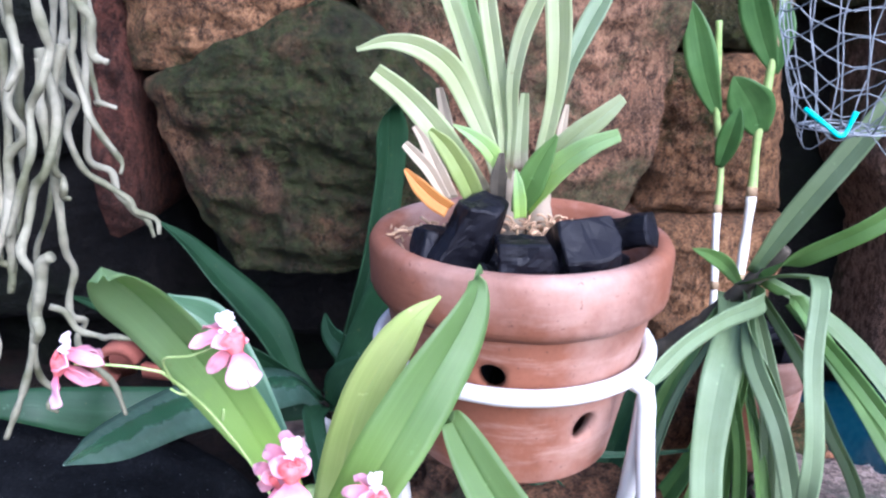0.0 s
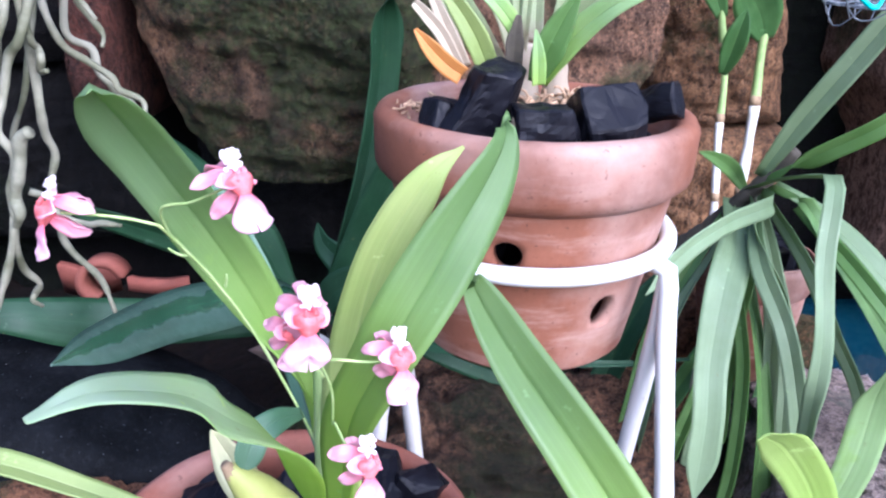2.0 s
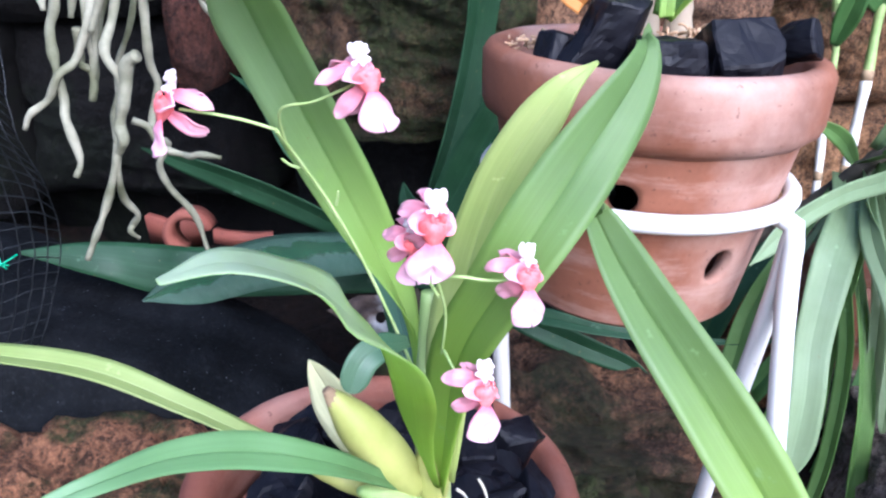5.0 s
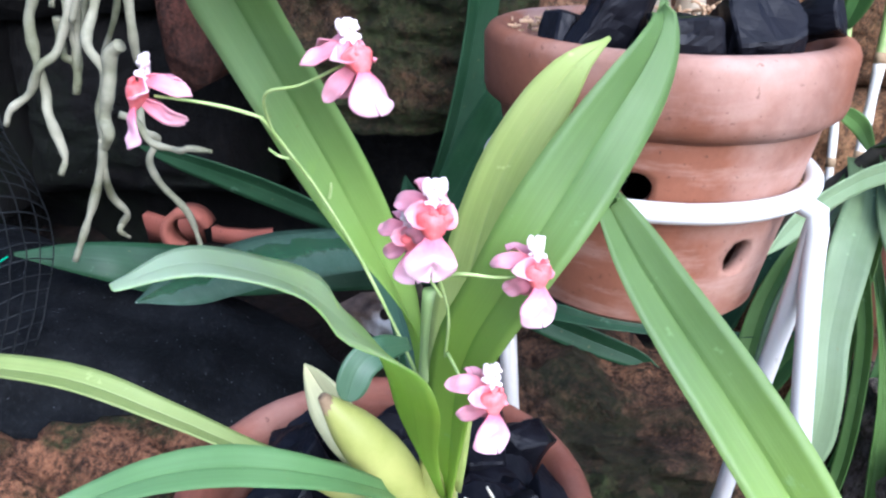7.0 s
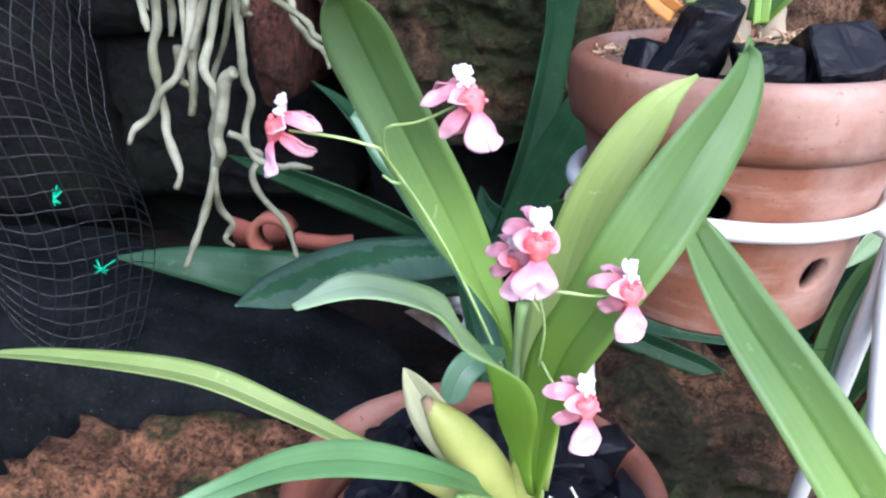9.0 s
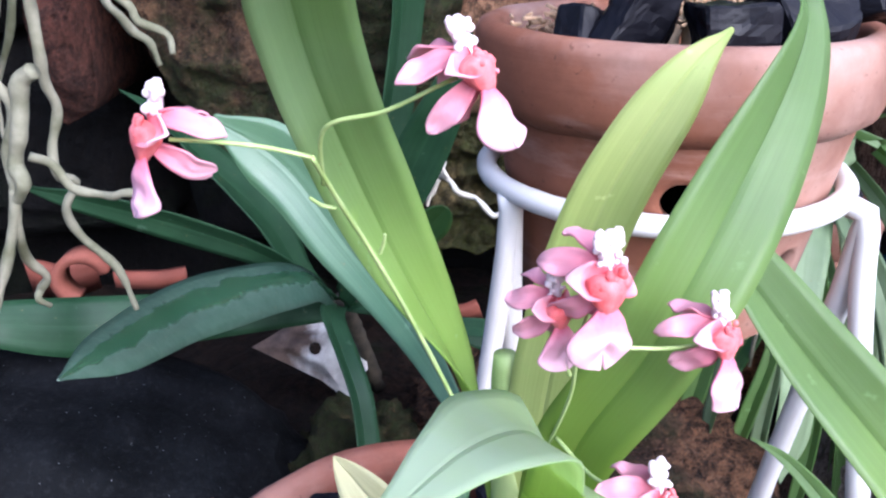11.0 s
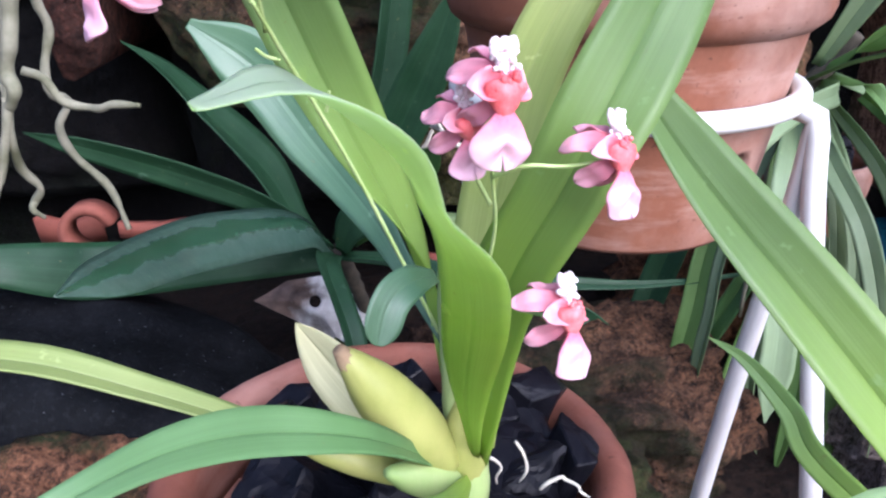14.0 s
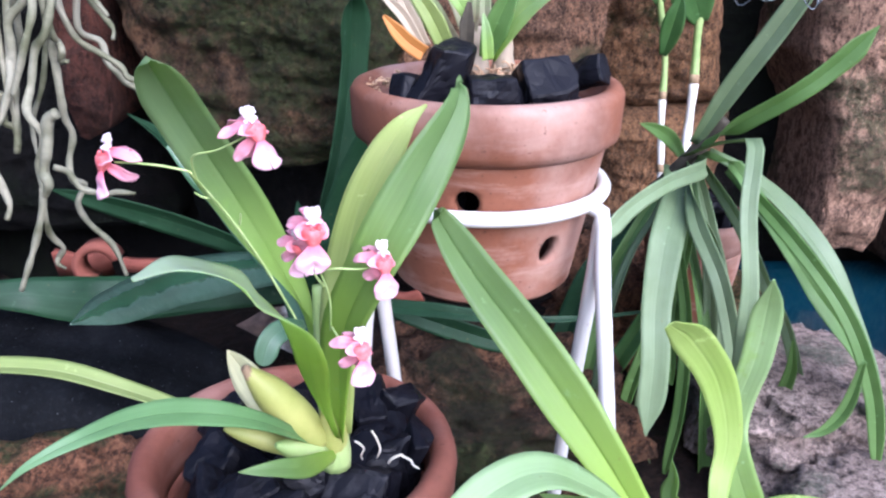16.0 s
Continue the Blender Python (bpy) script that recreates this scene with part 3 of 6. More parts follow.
def chunk_bm(size, seed):
    """A broken lump of charcoal: a split slab with flat faces and sharp edges."""
    rnd = random.Random(seed)
    bm = bmesh.new()
    sides = rnd.choice((5, 6, 7))
    for h in (-1.0, 1.0):
        shrink, lean = rnd.uniform(0.62, 1.0), rnd.uniform(-0.3, 0.3)
        for k in range(sides):
            a = 2 * math.pi * (k + rnd.uniform(-0.32, 0.32)) / sides
            r = shrink * rnd.uniform(0.72, 1.05)
            bm.verts.new(((r * math.cos(a) + lean) * size[0], r * math.sin(a) * size[1], h * rnd.uniform(0.62, 1.0) * size[2]))
    res = bmesh.ops.convex_hull(bm, input=bm.verts)
    bmesh.ops.delete(bm, geom=[g for g in res["geom_interior"] if isinstance(g, bmesh.types.BMVert)], context="VERTS")
    bmesh.ops.dissolve_limit(bm, angle_limit=0.25, verts=bm.verts, edges=bm.edges)
    bmesh.ops.bevel(bm, geom=bm.edges, offset=0.05 * min(size), segments=1, affect="EDGES")
    bmesh.ops.subdivide_edges(bm, edges=[e for e in bm.edges if e.calc_length() > 0.45 * min(size)], cuts=3, use_grid_fill=True)
    bmesh.ops.triangulate(bm, faces=bm.faces)
    bmesh.ops.subdivide_edges(bm, edges=[e for e in bm.edges if e.calc_length() > 0.16 * min(size)], cuts=1, use_grid_fill=True)
    bmesh.ops.triangulate(bm, faces=bm.faces)
    off = Vector((seed, seed * 0.3, 1))
    for v in bm.verts:
        v.co += v.co.normalized() * (noise.noise(v.co * 45 + off) * 0.20 + noise.noise(v.co * 110 + off) * 0.10 + noise.noise(v.co * 280 + off) * 0.035 + noise.noise(v.co * 700 + off) * 0.03) * min(size)
    return bm


def charcoal(at, size, seed, turn=(0, 0, 0), group="charcoal in the pots"):
    bm = chunk_bm(size, seed)
    bmesh.ops.transform(bm, matrix=pose(0, 0, 0, *turn), verts=bm.verts)
    ob = part("charcoal", bm, charcoal_mat, None, smooth=False)
    ob.location = at
    return tagged(ob, "broken lump of black charcoal lying in the pot", "charcoal", group)


# ---- the setting ----
def grid_sheet(x0, x1, y0, y1, nx, ny, height):
    bm = bmesh.new()
    vs = [[bm.verts.new((x0 + (x1 - x0) * i / nx, y0 + (y1 - y0) * j / ny, 0)) for i in range(nx + 1)] for j in range(ny + 1)]
    for row in vs:
        for v in row:
            v.co.z = height(v.co.x, v.co.y)
    for j in range(ny):
        for i in range(nx):
            bm.faces.new((vs[j][i], vs[j][i + 1], vs[j + 1][i + 1], vs[j + 1][i]))
    return bm


def ground_height(x, y):
    far = max(abs(x), abs(y - 0.6))
    lump = 0.03 * noise.fractal(Vector((x * 5, y * 5, 2)), 1.0, 2.0, 4) + 0.008 * noise.noise(Vector((x * 40, y * 40, 1)))
    return 0.10 + lump * max(0.0, 1 - far / 2.5)


bm = grid_sheet(-1.3, 1.7, -0.6, 1.3, 150, 100, ground_height)
edge = [e for e in bm.edges if e.is_boundary]
out = bmesh.ops.extrude_edge_only(bm, edges=edge)["geom"]
for v in out:
    if isinstance(v, bmesh.types.BMVert):
        v.co = Vector(((v.co.x - 0.2) * 60, (v.co.y - 0.4) * 60, 0.08))
ground = tagged(part("ground", bm, soil), "dark damp soil between the rocks", "ground", kind="structure")

# added slab behind the camera, out of view, throwing light up under the leaves
bm = bmesh.new()
bmesh.ops.create_cube(bm, size=1)
for v in bm.verts:
    v.co = Vector((v.co.x * 3.0 + 0.2, v.co.y * 1.25 - 1.0, v.co.z * 0.16 + 0.105))
bmesh.ops.bevel(bm, geom=bm.edges, offset=0.012, segments=2, affect="EDGES")
tagged(part("bounce_slab", bm, paving), "unseen pale slab added to bounce light onto the plants", "paving", kind="structure")

bm = bmesh.new()
bmesh.ops.create_cube(bm, size=1)
for v in bm.verts:
    v.co = Vector((v.co.x * 3.4 + 0.2, v.co.y * 0.3 + 1.30, v.co.z * 1.1 + 0.5))
bmesh.ops.subdivide_edges(bm, edges=bm.edges, cuts=60, use_grid_fill=True)
for v in bm.verts:
    if v.co.y < 1.16:
        v.co.y += 0.05 * noise.fractal(v.co * 6, 1.0, 2.0, 4)
wall = tagged(part("wall_back", bm, mortar_and_shade), "garden wall of rough laterite stones with mossy dark joints", "stone wall", kind="structure")


def stone(outline, front, back, material, seed, puff=0.05, label="", rough=0.6, grow=1.055):
    """A rough stone set in the wall: outline in (x, z), its face at y = front, its joints at y = back."""
    cx = sum(p[0] for p in outline) / len(outline)
    cz = sum(p[1] for p in outline) / len(outline)
    seg, rings = 144, 56
    bm = bmesh.new()

    def reach(a):
        dx, dz = math.cos(a), math.sin(a)
        best = 0.02
        for (x0, z0), (x1, z1) in zip(outline, outline[1:] + outline[:1]):
            ex, ez = x1 - x0, z1 - z0
            den = dx * ez - dz * ex
            if abs(den) < 1e-9:
                continue
            t = ((x0 - cx) * ez - (z0 - cz) * ex) / den
            s = ((x0 - cx) * dz - (z0 - cz) * dx) / den
            if t > 0 and -1e-6 <= s <= 1 + 1e-6:
                best = max(best, t)
        return best
    far = []
    for k in range(seg):
        far.append(grow * sum(reach(2 * math.pi * (k + o) / seg) for o in (-0.6, 0.0, 0.6)) / 3)
    off = Vector((seed * 1.9, seed, seed * 0.7))
    centre = bm.verts.new((cx, front, cz))
    prev = None
    for j in range(1, rings + 1):
        f = j / rings
        g = min(1.0, f / 0.86)
        ring = []
        for k in range(seg):
            a = 2 * math.pi * k / seg
            jag = 1 + 0.05 * noise.fractal(Vector((math.cos(a) * 3, math.sin(a) * 3, seed)), 1.0, 2.0, 3)
            r = far[k] * jag * (g ** 0.9)
            p = Vector((cx + r * math.cos(a), 0, cz + r * math.sin(a)))
            y = front + puff * g ** 5
            if f > 0.86:
                y += (back - y) * ((f - 0.86) / 0.14)
                p.x += math.cos(a) * 0.006 * (f - 0.86) / 0.14
            y += rough * (0.016 * noise.fractal(p * 9 + off, 1.0, 2.0, 3) + 0.009 * noise.fractal(p * 40 + off, 0.8, 2.2, 4))
            ledge = noise.fractal(Vector((p.x * 4, 0, p.z * 15)) + off * 2, 1.0, 2.0, 3)
            y += rough * 0.009 * max(0.0, min(1.0, ledge * 5 + 0.5))
            y += rough * 0.05 * max(0, noise.noise(p * 26 - off) - 0.40)
            p.y = y
            ring.append(bm.verts.new(p))
        if prev is None:
            for k in range(seg):
                bm.faces.new((centre, ring[(k + 1) % seg], ring[k]))
        else:
            for k in range(seg):
                bm.faces.new((prev[k], prev[(k + 1) % seg], ring[(k + 1) % seg], ring[k]))
        prev = ring
    centre.co.y += sum(v.co.y - front for v in list(bm.verts)[1:seg + 1]) / seg
    return part("stone", bm, material, wall, label)


stone([(-0.275, 0.66), (-0.10, 0.70), (-0.085, 0.615), (-0.163, 0.578), (-0.225, 0.545), (-0.272, 0.552)], 0.85, 1.12, stone_ochre, 1.0, 0.02, grow=1.10)
stone([(-0.246, 0.528), (-0.10, 0.598), (-0.05, 0.572), (0.00, 0.52), (0.0, 0.43), (-0.055, 0.372), (-0.175, 0.370), (-0.20, 0.41), (-0.238, 0.488)], 0.835, 1.12, stone_mossy, 2.0, 0.02, "large mossy laterite stone with a dark green face", rough=0.75, grow=1.15)
stone([(-0.115, 0.72), (0.26, 0.72), (0.235, 0.60), (0.218, 0.47), (0.175, 0.385), (0.00, 0.385), (-0.02, 0.50), (-0.06, 0.60)], 0.885, 1.14, stone_pink, 3.0, 0.02, "large pinkish laterite stone with a rough face")
stone([(0.248, 0.552), (0.40, 0.556), (0.425, 0.378), (0.252, 0.372)], 1.05, 1.16, stone_ochre, 4.0, 0.03)
stone([(0.25, 0.70), (0.42, 0.70), (0.40, 0.57), (0.26, 0.566)], 1.07, 1.16, stone_ribbed, 5.0, 0.02)
stone([(0.25, 0.360), (0.43, 0.364), (0.42, 0.20), (0.27, 0.19)], 1.04, 1.16, stone_ochre, 6.0, 0.03)
stone([(0.505, 0.62), (0.62, 0.62), (0.66, 0.34), (0.62, 0.20), (0.54, 0.20), (0.54, 0.36), (0.505, 0.44)], 0.98, 1.16, stone_rosy, 7.0, 0.03, "tall pinkish stone stained with lichen")
stone([(0.645, 0.62), (0.90, 0.62), (0.92, 0.20), (0.67, 0.17)], 0.96, 1.16, stone_rosy, 8.0, 0.03)
stone([(0.47, 0.85), (0.9, 0.85), (0.88, 0.64), (0.46, 0.62)], 1.02, 1.16, stone_mossy, 9.0, 0.05)
stone([(-0.03, 0.380), (0.15, 0.380), (0.165, 0.30), (0.13, 0.225), (-0.04, 0.24)], 0.90, 1.14, stone_ribbed, 10.0, 0.02, "low mossy stone with horizontal ribs", rough=1.4)
stone([(0.165, 0.372), (0.245, 0.368), (0.255, 0.22), (0.15, 0.20)], 0.98, 1.14, stone_brown, 11.0, 0.03)
# low and left stones: deep shade put into their near-black colour
stone([(-0.27, 0.36), (-0.05, 0.36), (-0.04, 0.20), (-0.25, 0.20)], 1.02, 1.14, mortar_and_shade, 12.0, 0.04)
stone([(-0.60, 0.75), (-0.34, 0.75), (-0.335, 0.45), (-0.60, 0.42)], 0.98, 1.14, mortar_and_shade, 13.0, 0.05)
stone([(-0.60, 0.41), (-0.33, 0.43), (-0.29, 0.22), (-0.60, 0.20)], 1.02, 1.14, mortar_and_shade, 14.0, 0.05)
stone([(-1.0, 0.75), (-0.62, 0.75), (-0.62, 0.20), (-1.0, 0.20)], 0.95, 1.14, mortar_and_shade, 15.0, 0.05)
stone([(-0.33, 0.78), (-0.283, 0.78), (-0.280, 0.40), (-0.325, 0.38)], 0.86, 1.14, post_mat, 16.0, 0.02, "narrow red-brown stone in shadow")

bm = grid_sheet(0.40, 1.6, 0.45, 1.08, 12, 8, lambda x, y: 0.145)
water = tagged(part("water", bm, water_mat), "still dark blue pond water at the wall's foot", "pond", kind="structure")

# ---- rocks on the ground ----
rock((-0.250, 0.535, 0.132), (0.150, 0.075, 0.090), 2.3, stone_orange, "rough orange laterite rock with moss patches", rough=0.26)
rock((-0.035, 0.375, 0.155), (0.115, 0.110, 0.066), 5.1, stone_orange, "low orange laterite rock under the flowering pot", flat=0.75)
rock((0.095, 0.740, 0.120), (0.150, 0.120, 0.075), 7.7, stone_brown, "orange-brown and mossy rock behind the white stand", rough=0.3)
rock((-0.065, 0.700, 0.110), (0.070, 0.080, 0.075), 9.2, stone_mossy, "mossy rock beside the black stone", rough=0.3)
rock((0.075, 0.600, 0.110), (0.075, 0.070, 0.060), 3.9, stone_mossy, "mossy brown rock under the white stand", rough=0.3)
rock((0.405, 0.715, 0.138), (0.100, 0.125, 0.078), 4.4, stone_grey, "pale grey-pink rock at the pond's edge", rough=0.2, flat=0.7)
rock((0.445, 0.535, 0.125), (0.115, 0.095, 0.065), 6.1, stone_grey, "broken grey-pink rock beside the pond", rough=0.2, flat=0.7)
rock((0.300, 0.900, 0.160), (0.110, 0.080, 0.085), 8.3, stone_orange, "orange rock at the wall's foot", rough=0.3)
rock((0.135, 0.262, 0.130), (0.100, 0.090, 0.062), 1.4, stone_grey, "grey rock under the green plant's pot", flat=0.7)
rock((-0.370, 0.700, 0.154), (0.265, 0.125, 0.105), 12.6, black_stone, "smooth wet black boulder with tiny sparkling specks", -4, name="boulder", rough=0.08, category="boulder", freq=0.7, tilt=12)


# ---- pots ----
def rim_pot(at, name, label, rim_r, rim_in, rim_h, wall_r, base_r, height, material, holes=(), group=""):
    """Terracotta pot: rim on top, tapering body pierced by holes, floor."""
    pot = thing(name, at, label, "plant pot", group)
    bm = bmesh.new()
    top, low = 0.0, -rim_h
    prof = [(rim_in, -rim_h * 0.98), (rim_in, top - 0.004), (rim_in + 0.0015, top - 0.0012), (rim_in + 0.004, top)]
    prof += [(rim_r - 0.005, top), (rim_r - 0.0018, top - 0.0014), (rim_r, top - 0.005), (rim_r - 0.0005, low + 0.006), (rim_r - 0.002, low + 0.002), (rim_r - 0.0045, low)]
    prof += [(wall_r + 0.0008, low - 0.002), (wall_r - 0.003, low - 0.0022), (rim_in, -rim_h * 0.98)]
    revolve(bm, prof)
    for v in bm.verts:
        v.co += v.co.normalized() * 0.0009 * noise.noise(v.co * 60)
    part("rim", bm, material, pot, local=True)
    bm = bmesh.new()
    thick = wall_r - rim_in + 0.001
    pierced_wall(bm, wall_r, low - 0.001, base_r, -height, max(0.007, thick), holes)
    revolve(bm, [(0.0, -height + 0.012), (base_r - 0.006, -height + 0.012), (base_r + 0.0, -height), (base_r - 0.003, -height - 0.003), (0.0, -height - 0.003)])
    part("body", bm, material, pot, local=True)
    return pot


REAR = (0.068, 0.508, 0.506)
rear_pot = rim_pot(REAR, "hanging_orchid_pot", "weathered terracotta orchid pot with side holes in a white stand", 0.0785, 0.0665, 0.031, 0.0705, 0.054, 0.116, terra_rear,
                   [(radians(-57), -0.0855, 0.0085), (radians(-103), -0.0535, 0.0075), (radians(-178), -0.070, 0.0085), (radians(62), -0.070, 0.0085), (radians(2), -0.085, 0.0085)])
rear_pot.name = "orchid_pot"

FRONT = (-0.0356, 0.388, 0.3455)


def thick_pot(at, label, r, inner, height, material):
    """Terracotta pot with a thick rolled rim over a plain tapering body."""
    pot = thing("orchid_pot", at, label, "plant pot")

    def turned(prof, name):
        bm = bmesh.new()
        fine = []
        for (a, b), (c, e) in zip(prof, prof[1:]):
            n = max(1, int(math.hypot(c - a, e - b) / 0.005))
            fine += [(a + (c - a) * k / n, b + (e - b) * k / n) for k in range(n)]
        revolve(bm, fine + [prof[-1]], 112)
        bmesh.ops.remove_doubles(bm, verts=bm.verts, dist=1e-5)
        for v in bm.verts:
            v.co += v.co.normalized() * (0.0012 * noise.noise(v.co * 45) + 0.0004 * noise.noise(v.co * 210))
        part(name, bm, material, pot, local=True)
    turned([(inner - 0.001, -0.030), (inner, -0.010), (inner + 0.0015, -0.004), (inner + 0.005, -0.0005), (r - 0.005, 0.0), (r - 0.0012, -0.003), (r, -0.008), (r - 0.0005, -0.024), (r - 0.002, -0.031), (r - 0.0045, -0.0335), (inner - 0.001, -0.030)], "rim")
    turned([(0.0, -height + 0.012), (inner - 0.012, -height + 0.012), (inner - 0.002, -0.0302), (r - 0.0042, -0.0330), (r - 0.007, -0.060), (r - 0.017, -height + 0.004), (r - 0.020, -height), (0.0, -height)], "body")
    return pot


thick_pot(FRONT, "orange terracotta pot with a thick rounded rim", 0.0816, 0.0675, 0.135, terra_front)
thick_pot((0.135, 0.264, 0.335), "terracotta pot of the green leafy orchid", 0.065, 0.054, 0.15, terra_front)
thick_pot((0.312, 0.805, 0.318), "small terracotta pot with charcoal behind the strap leaves", 0.053, 0.046, 0.12, terra_rear)

# ---- white wire stand ----
stand = thing("pot_stand", (0.067, 0.508, 0.10), "white enamelled wire pot stand with hairpin legs", "pot stand")
RING_R, RING_Z = 0.0715, 0.446
bm = bmesh.new()
tube(bm, [(0.067 + RING_R * math.cos(2 * math.pi * k / 72), 0.508 + RING_R * math.sin(2 * math.pi * k / 72), RING_Z) for k in range(72)], 0.0043, sides=12, closed=True, even=False, wobble=0.06)
part("ring", bm, white_enamel, stand)
for joint, feet in (((0.1285, 0.4555), ((0.1475, 0.388), (0.1165, 0.512))), ((0.0015, 0.481), ((-0.0235, 0.521), (0.026, 0.552)))):
    c = Vector((0.067, 0.508, 0))
    j = Vector((*joint, 0))
    away = (j - c).normalized()
    start = c + away * (RING_R + 0.001)
    for fx, fy in feet:
        f = Vector((fx, fy, 0))
        out = (f - j) * 0.10
        bm = bmesh.new()
        pts = [(start.x, start.y, RING_Z - 0.001), (j.x, j.y, RING_Z - 0.004), (j.x + out.x * 0.2, j.y + out.y * 0.2, RING_Z - 0.012), (j.x + out.x, j.y + out.y, RING_Z - 0.045), (f.x * 0.5 + j.x * 0.5, f.y * 0.5 + j.y * 0.5, 0.28), (f.x, f.y, 0.095)]
        tube(bm, pts, 0.0046, 44, 10, wobble=0.05)
        part("leg", bm, white_enamel, stand)


# ---- charcoal in the pots ----
def fill(centre, radius, level, count, seed, low=0.010, high=0.018, hump=0.0):
    rnd = random.Random(seed)
    for k in range(count):
        a = k * 2.39996 + rnd.uniform(-0.3, 0.3)
        r = radius * math.sqrt((k + 0.4) / count)
        s = rnd.uniform(low, high)
        charcoal((centre[0] + r * math.cos(a), centre[1] + r * math.sin(a), level + rnd.uniform(-0.003, 0.004) + hump * (1 - r / radius)),
                 (s, s * rnd.uniform(0.55, 0.8), s * rnd.uniform(0.9, 1.25)), seed * 50 + k, (rnd.uniform(-28, 28), rnd.uniform(-28, 28), rnd.uniform(0, 360)))


fill((FRONT[0], FRONT[1]), 0.053, 0.323, 17, 3, 0.022, 0.030)
fill((FRONT[0], FRONT[1]), 0.042, 0.304, 12, 4, 0.016, 0.020)
charcoal((0.010, 0.418, 0.334), (0.016, 0.010, 0.024), 911, (12, 14, 30))
charcoal((-0.030, 0.438, 0.331), (0.018, 0.010, 0.022), 912, (10, -15, 5))
charcoal((0.018, 0.388, 0.332), (0.010, 0.017, 0.023), 913, (10, 20, 15))
charcoal((-0.072, 0.424, 0.329), (0.016, 0.011, 0.020), 914, (0, -15, 40))
charcoal((0.006, 0.352, 0.327), (0.017, 0.012, 0.022), 915, (25, 0, 10))
charcoal((-0.038, 0.338, 0.324), (0.019, 0.012, 0.021), 916, (30, 5, 0))
charcoal((-0.080, 0.368, 0.324), (0.013, 0.019, 0.022), 917, (0, 25, 10))
fill((0.312, 0.805), 0.033, 0.312, 14, 6)
charcoal((0.300, 0.782, 0.330), (0.016, 0.013, 0.020), 921, (20, 10, 40))
charcoal((0.322, 0.790, 0.328), (0.015, 0.012, 0.017), 922, (70, 10, 80))
fill((0.135, 0.264), 0.038, 0.315, 14, 8)
fill((REAR[0], REAR[1]), 0.046, 0.484, 16, 9, 0.012, 0.018)
fill((REAR[0], REAR[1]), 0.042, 0.458, 14, 10, 0.013, 0.018)
fill((REAR[0], REAR[1]), 0.041, 0.432, 14, 11, 0.012, 0.016)
fill((REAR[0], REAR[1]), 0.036, 0.409, 10, 12, 0.011, 0.014)
charcoal((0.043, 0.468, 0.514), (0.018, 0.014, 0.020), 901, (10, 15, 20))
charcoal((0.022, 0.474, 0.503), (0.018, 0.014, 0.014), 902, (0, 10, 70))
charcoal((0.068, 0.457, 0.508), (0.019, 0.016, 0.015), 903, (80, 10, 80))
charcoal((0.094, 0.462, 0.511), (0.019, 0.016, 0.017), 904, (80, 20, 100))
charcoal((0.118, 0.480, 0.514), (0.017, 0.013, 0.014), 905, (70, 0, 60))

# ---- plants ----
front = thing("flowering_orchid", (-0.012, 0.361, 0.345), "small orchid with green strap leaves and pink flowers in bloom", "orchid")
right = thing("leafy_orchid", (0.150, 0.300, 0.315), "orchid with long arching green leaves and no flowers", "orchid")
strap = thing("strap_leaf_orchid", (0.28, 0.80, 0.31), "tall orchid with folded grey-green strap leaves on a dark stem", "orchid")
dark = thing("broad_leaf_orchid", (-0.088, 0.785, 0.165), "wet dark green broad-leaved orchid growing at the wall's foot", "orchid")
rear = thing("silvery_orchid", (0.062, 0.510, 0.50), "orchid with short silvery green leaves and dry husks", "orchid")
cane = thing("cane_orchid", (0.325, 0.93, 0.25), "cane orchid with papery white stems and glossy leaves", "orchid")
hanging = thing("hanging_orchid_roots", (-0.20, 0.50, 0.70), "bundle of pale hanging aerial orchid roots", "orchid roots")

# leaves
leaf(front, [(-0.0189, 0.3689, 0.3903), (-0.0256, 0.3800, 0.4214), (-0.0468, 0.3780, 0.4688), (-0.0599, 0.3498, 0.5156), (-0.0611, 0.3149, 0.5456), (-0.0548, 0.2976, 0.5502)], 0.0224, (0.14, 0.36, 0.65, 0.91, 1.00, 0.96, 0.91, 0.79, 0.12), 0.30, (0.71, -0.04, -0.71), leaf_tall, tip=(0.38, -0.76, -0.53), notch=0.006)
leaf(front, [(-0.0186, 0.3701, 0.4000), (-0.0301, 0.3935, 0.4146), (-0.0406, 0.4235, 0.4204), (-0.0612, 0.4507, 0.4384), (-0.0817, 0.4644, 0.4625), (-0.1041, 0.4636, 0.4796)], 0.0235, (0.10, 0.24, 0.39, 0.55, 0.72, 0.92, 1.00, 1.00, 0.16), 0.14, (-0.15, -0.86, 0.48), leaf_bluish, tip=(-0.21, -0.87, 0.45))
leaf(front, [(-0.0082, 0.3603, 0.3700), (-0.0078, 0.3625, 0.4265), (0.0021, 0.3648, 0.4763), (0.0192, 0.3646, 0.5100), (0.0308, 0.3692, 0.5208)], 0.0190, (0.45, 0.71, 0.90, 1.00, 1.00, 0.93, 0.87, 0.70, 0.05), 0.05, (-0.31, -0.94, 0.13), leaf_yellow, tip=(-0.37, -0.92, 0.10))
leaf(front, [(-0.0088, 0.3551, 0.3719), (-0.0047, 0.3431, 0.4276), (0.0078, 0.3335, 0.4623), (0.0273, 0.3436, 0.4976), (0.0415, 0.3579, 0.5210), (0.0442, 0.3711, 0.5321)], 0.0229, (0.48, 0.71, 0.84, 0.88, 0.89, 1.00, 0.94, 0.72, 0.05), 0.17, (-0.77, -0.61, 0.18), leaf_front, tip=(-0.06, -0.81, -0.58))
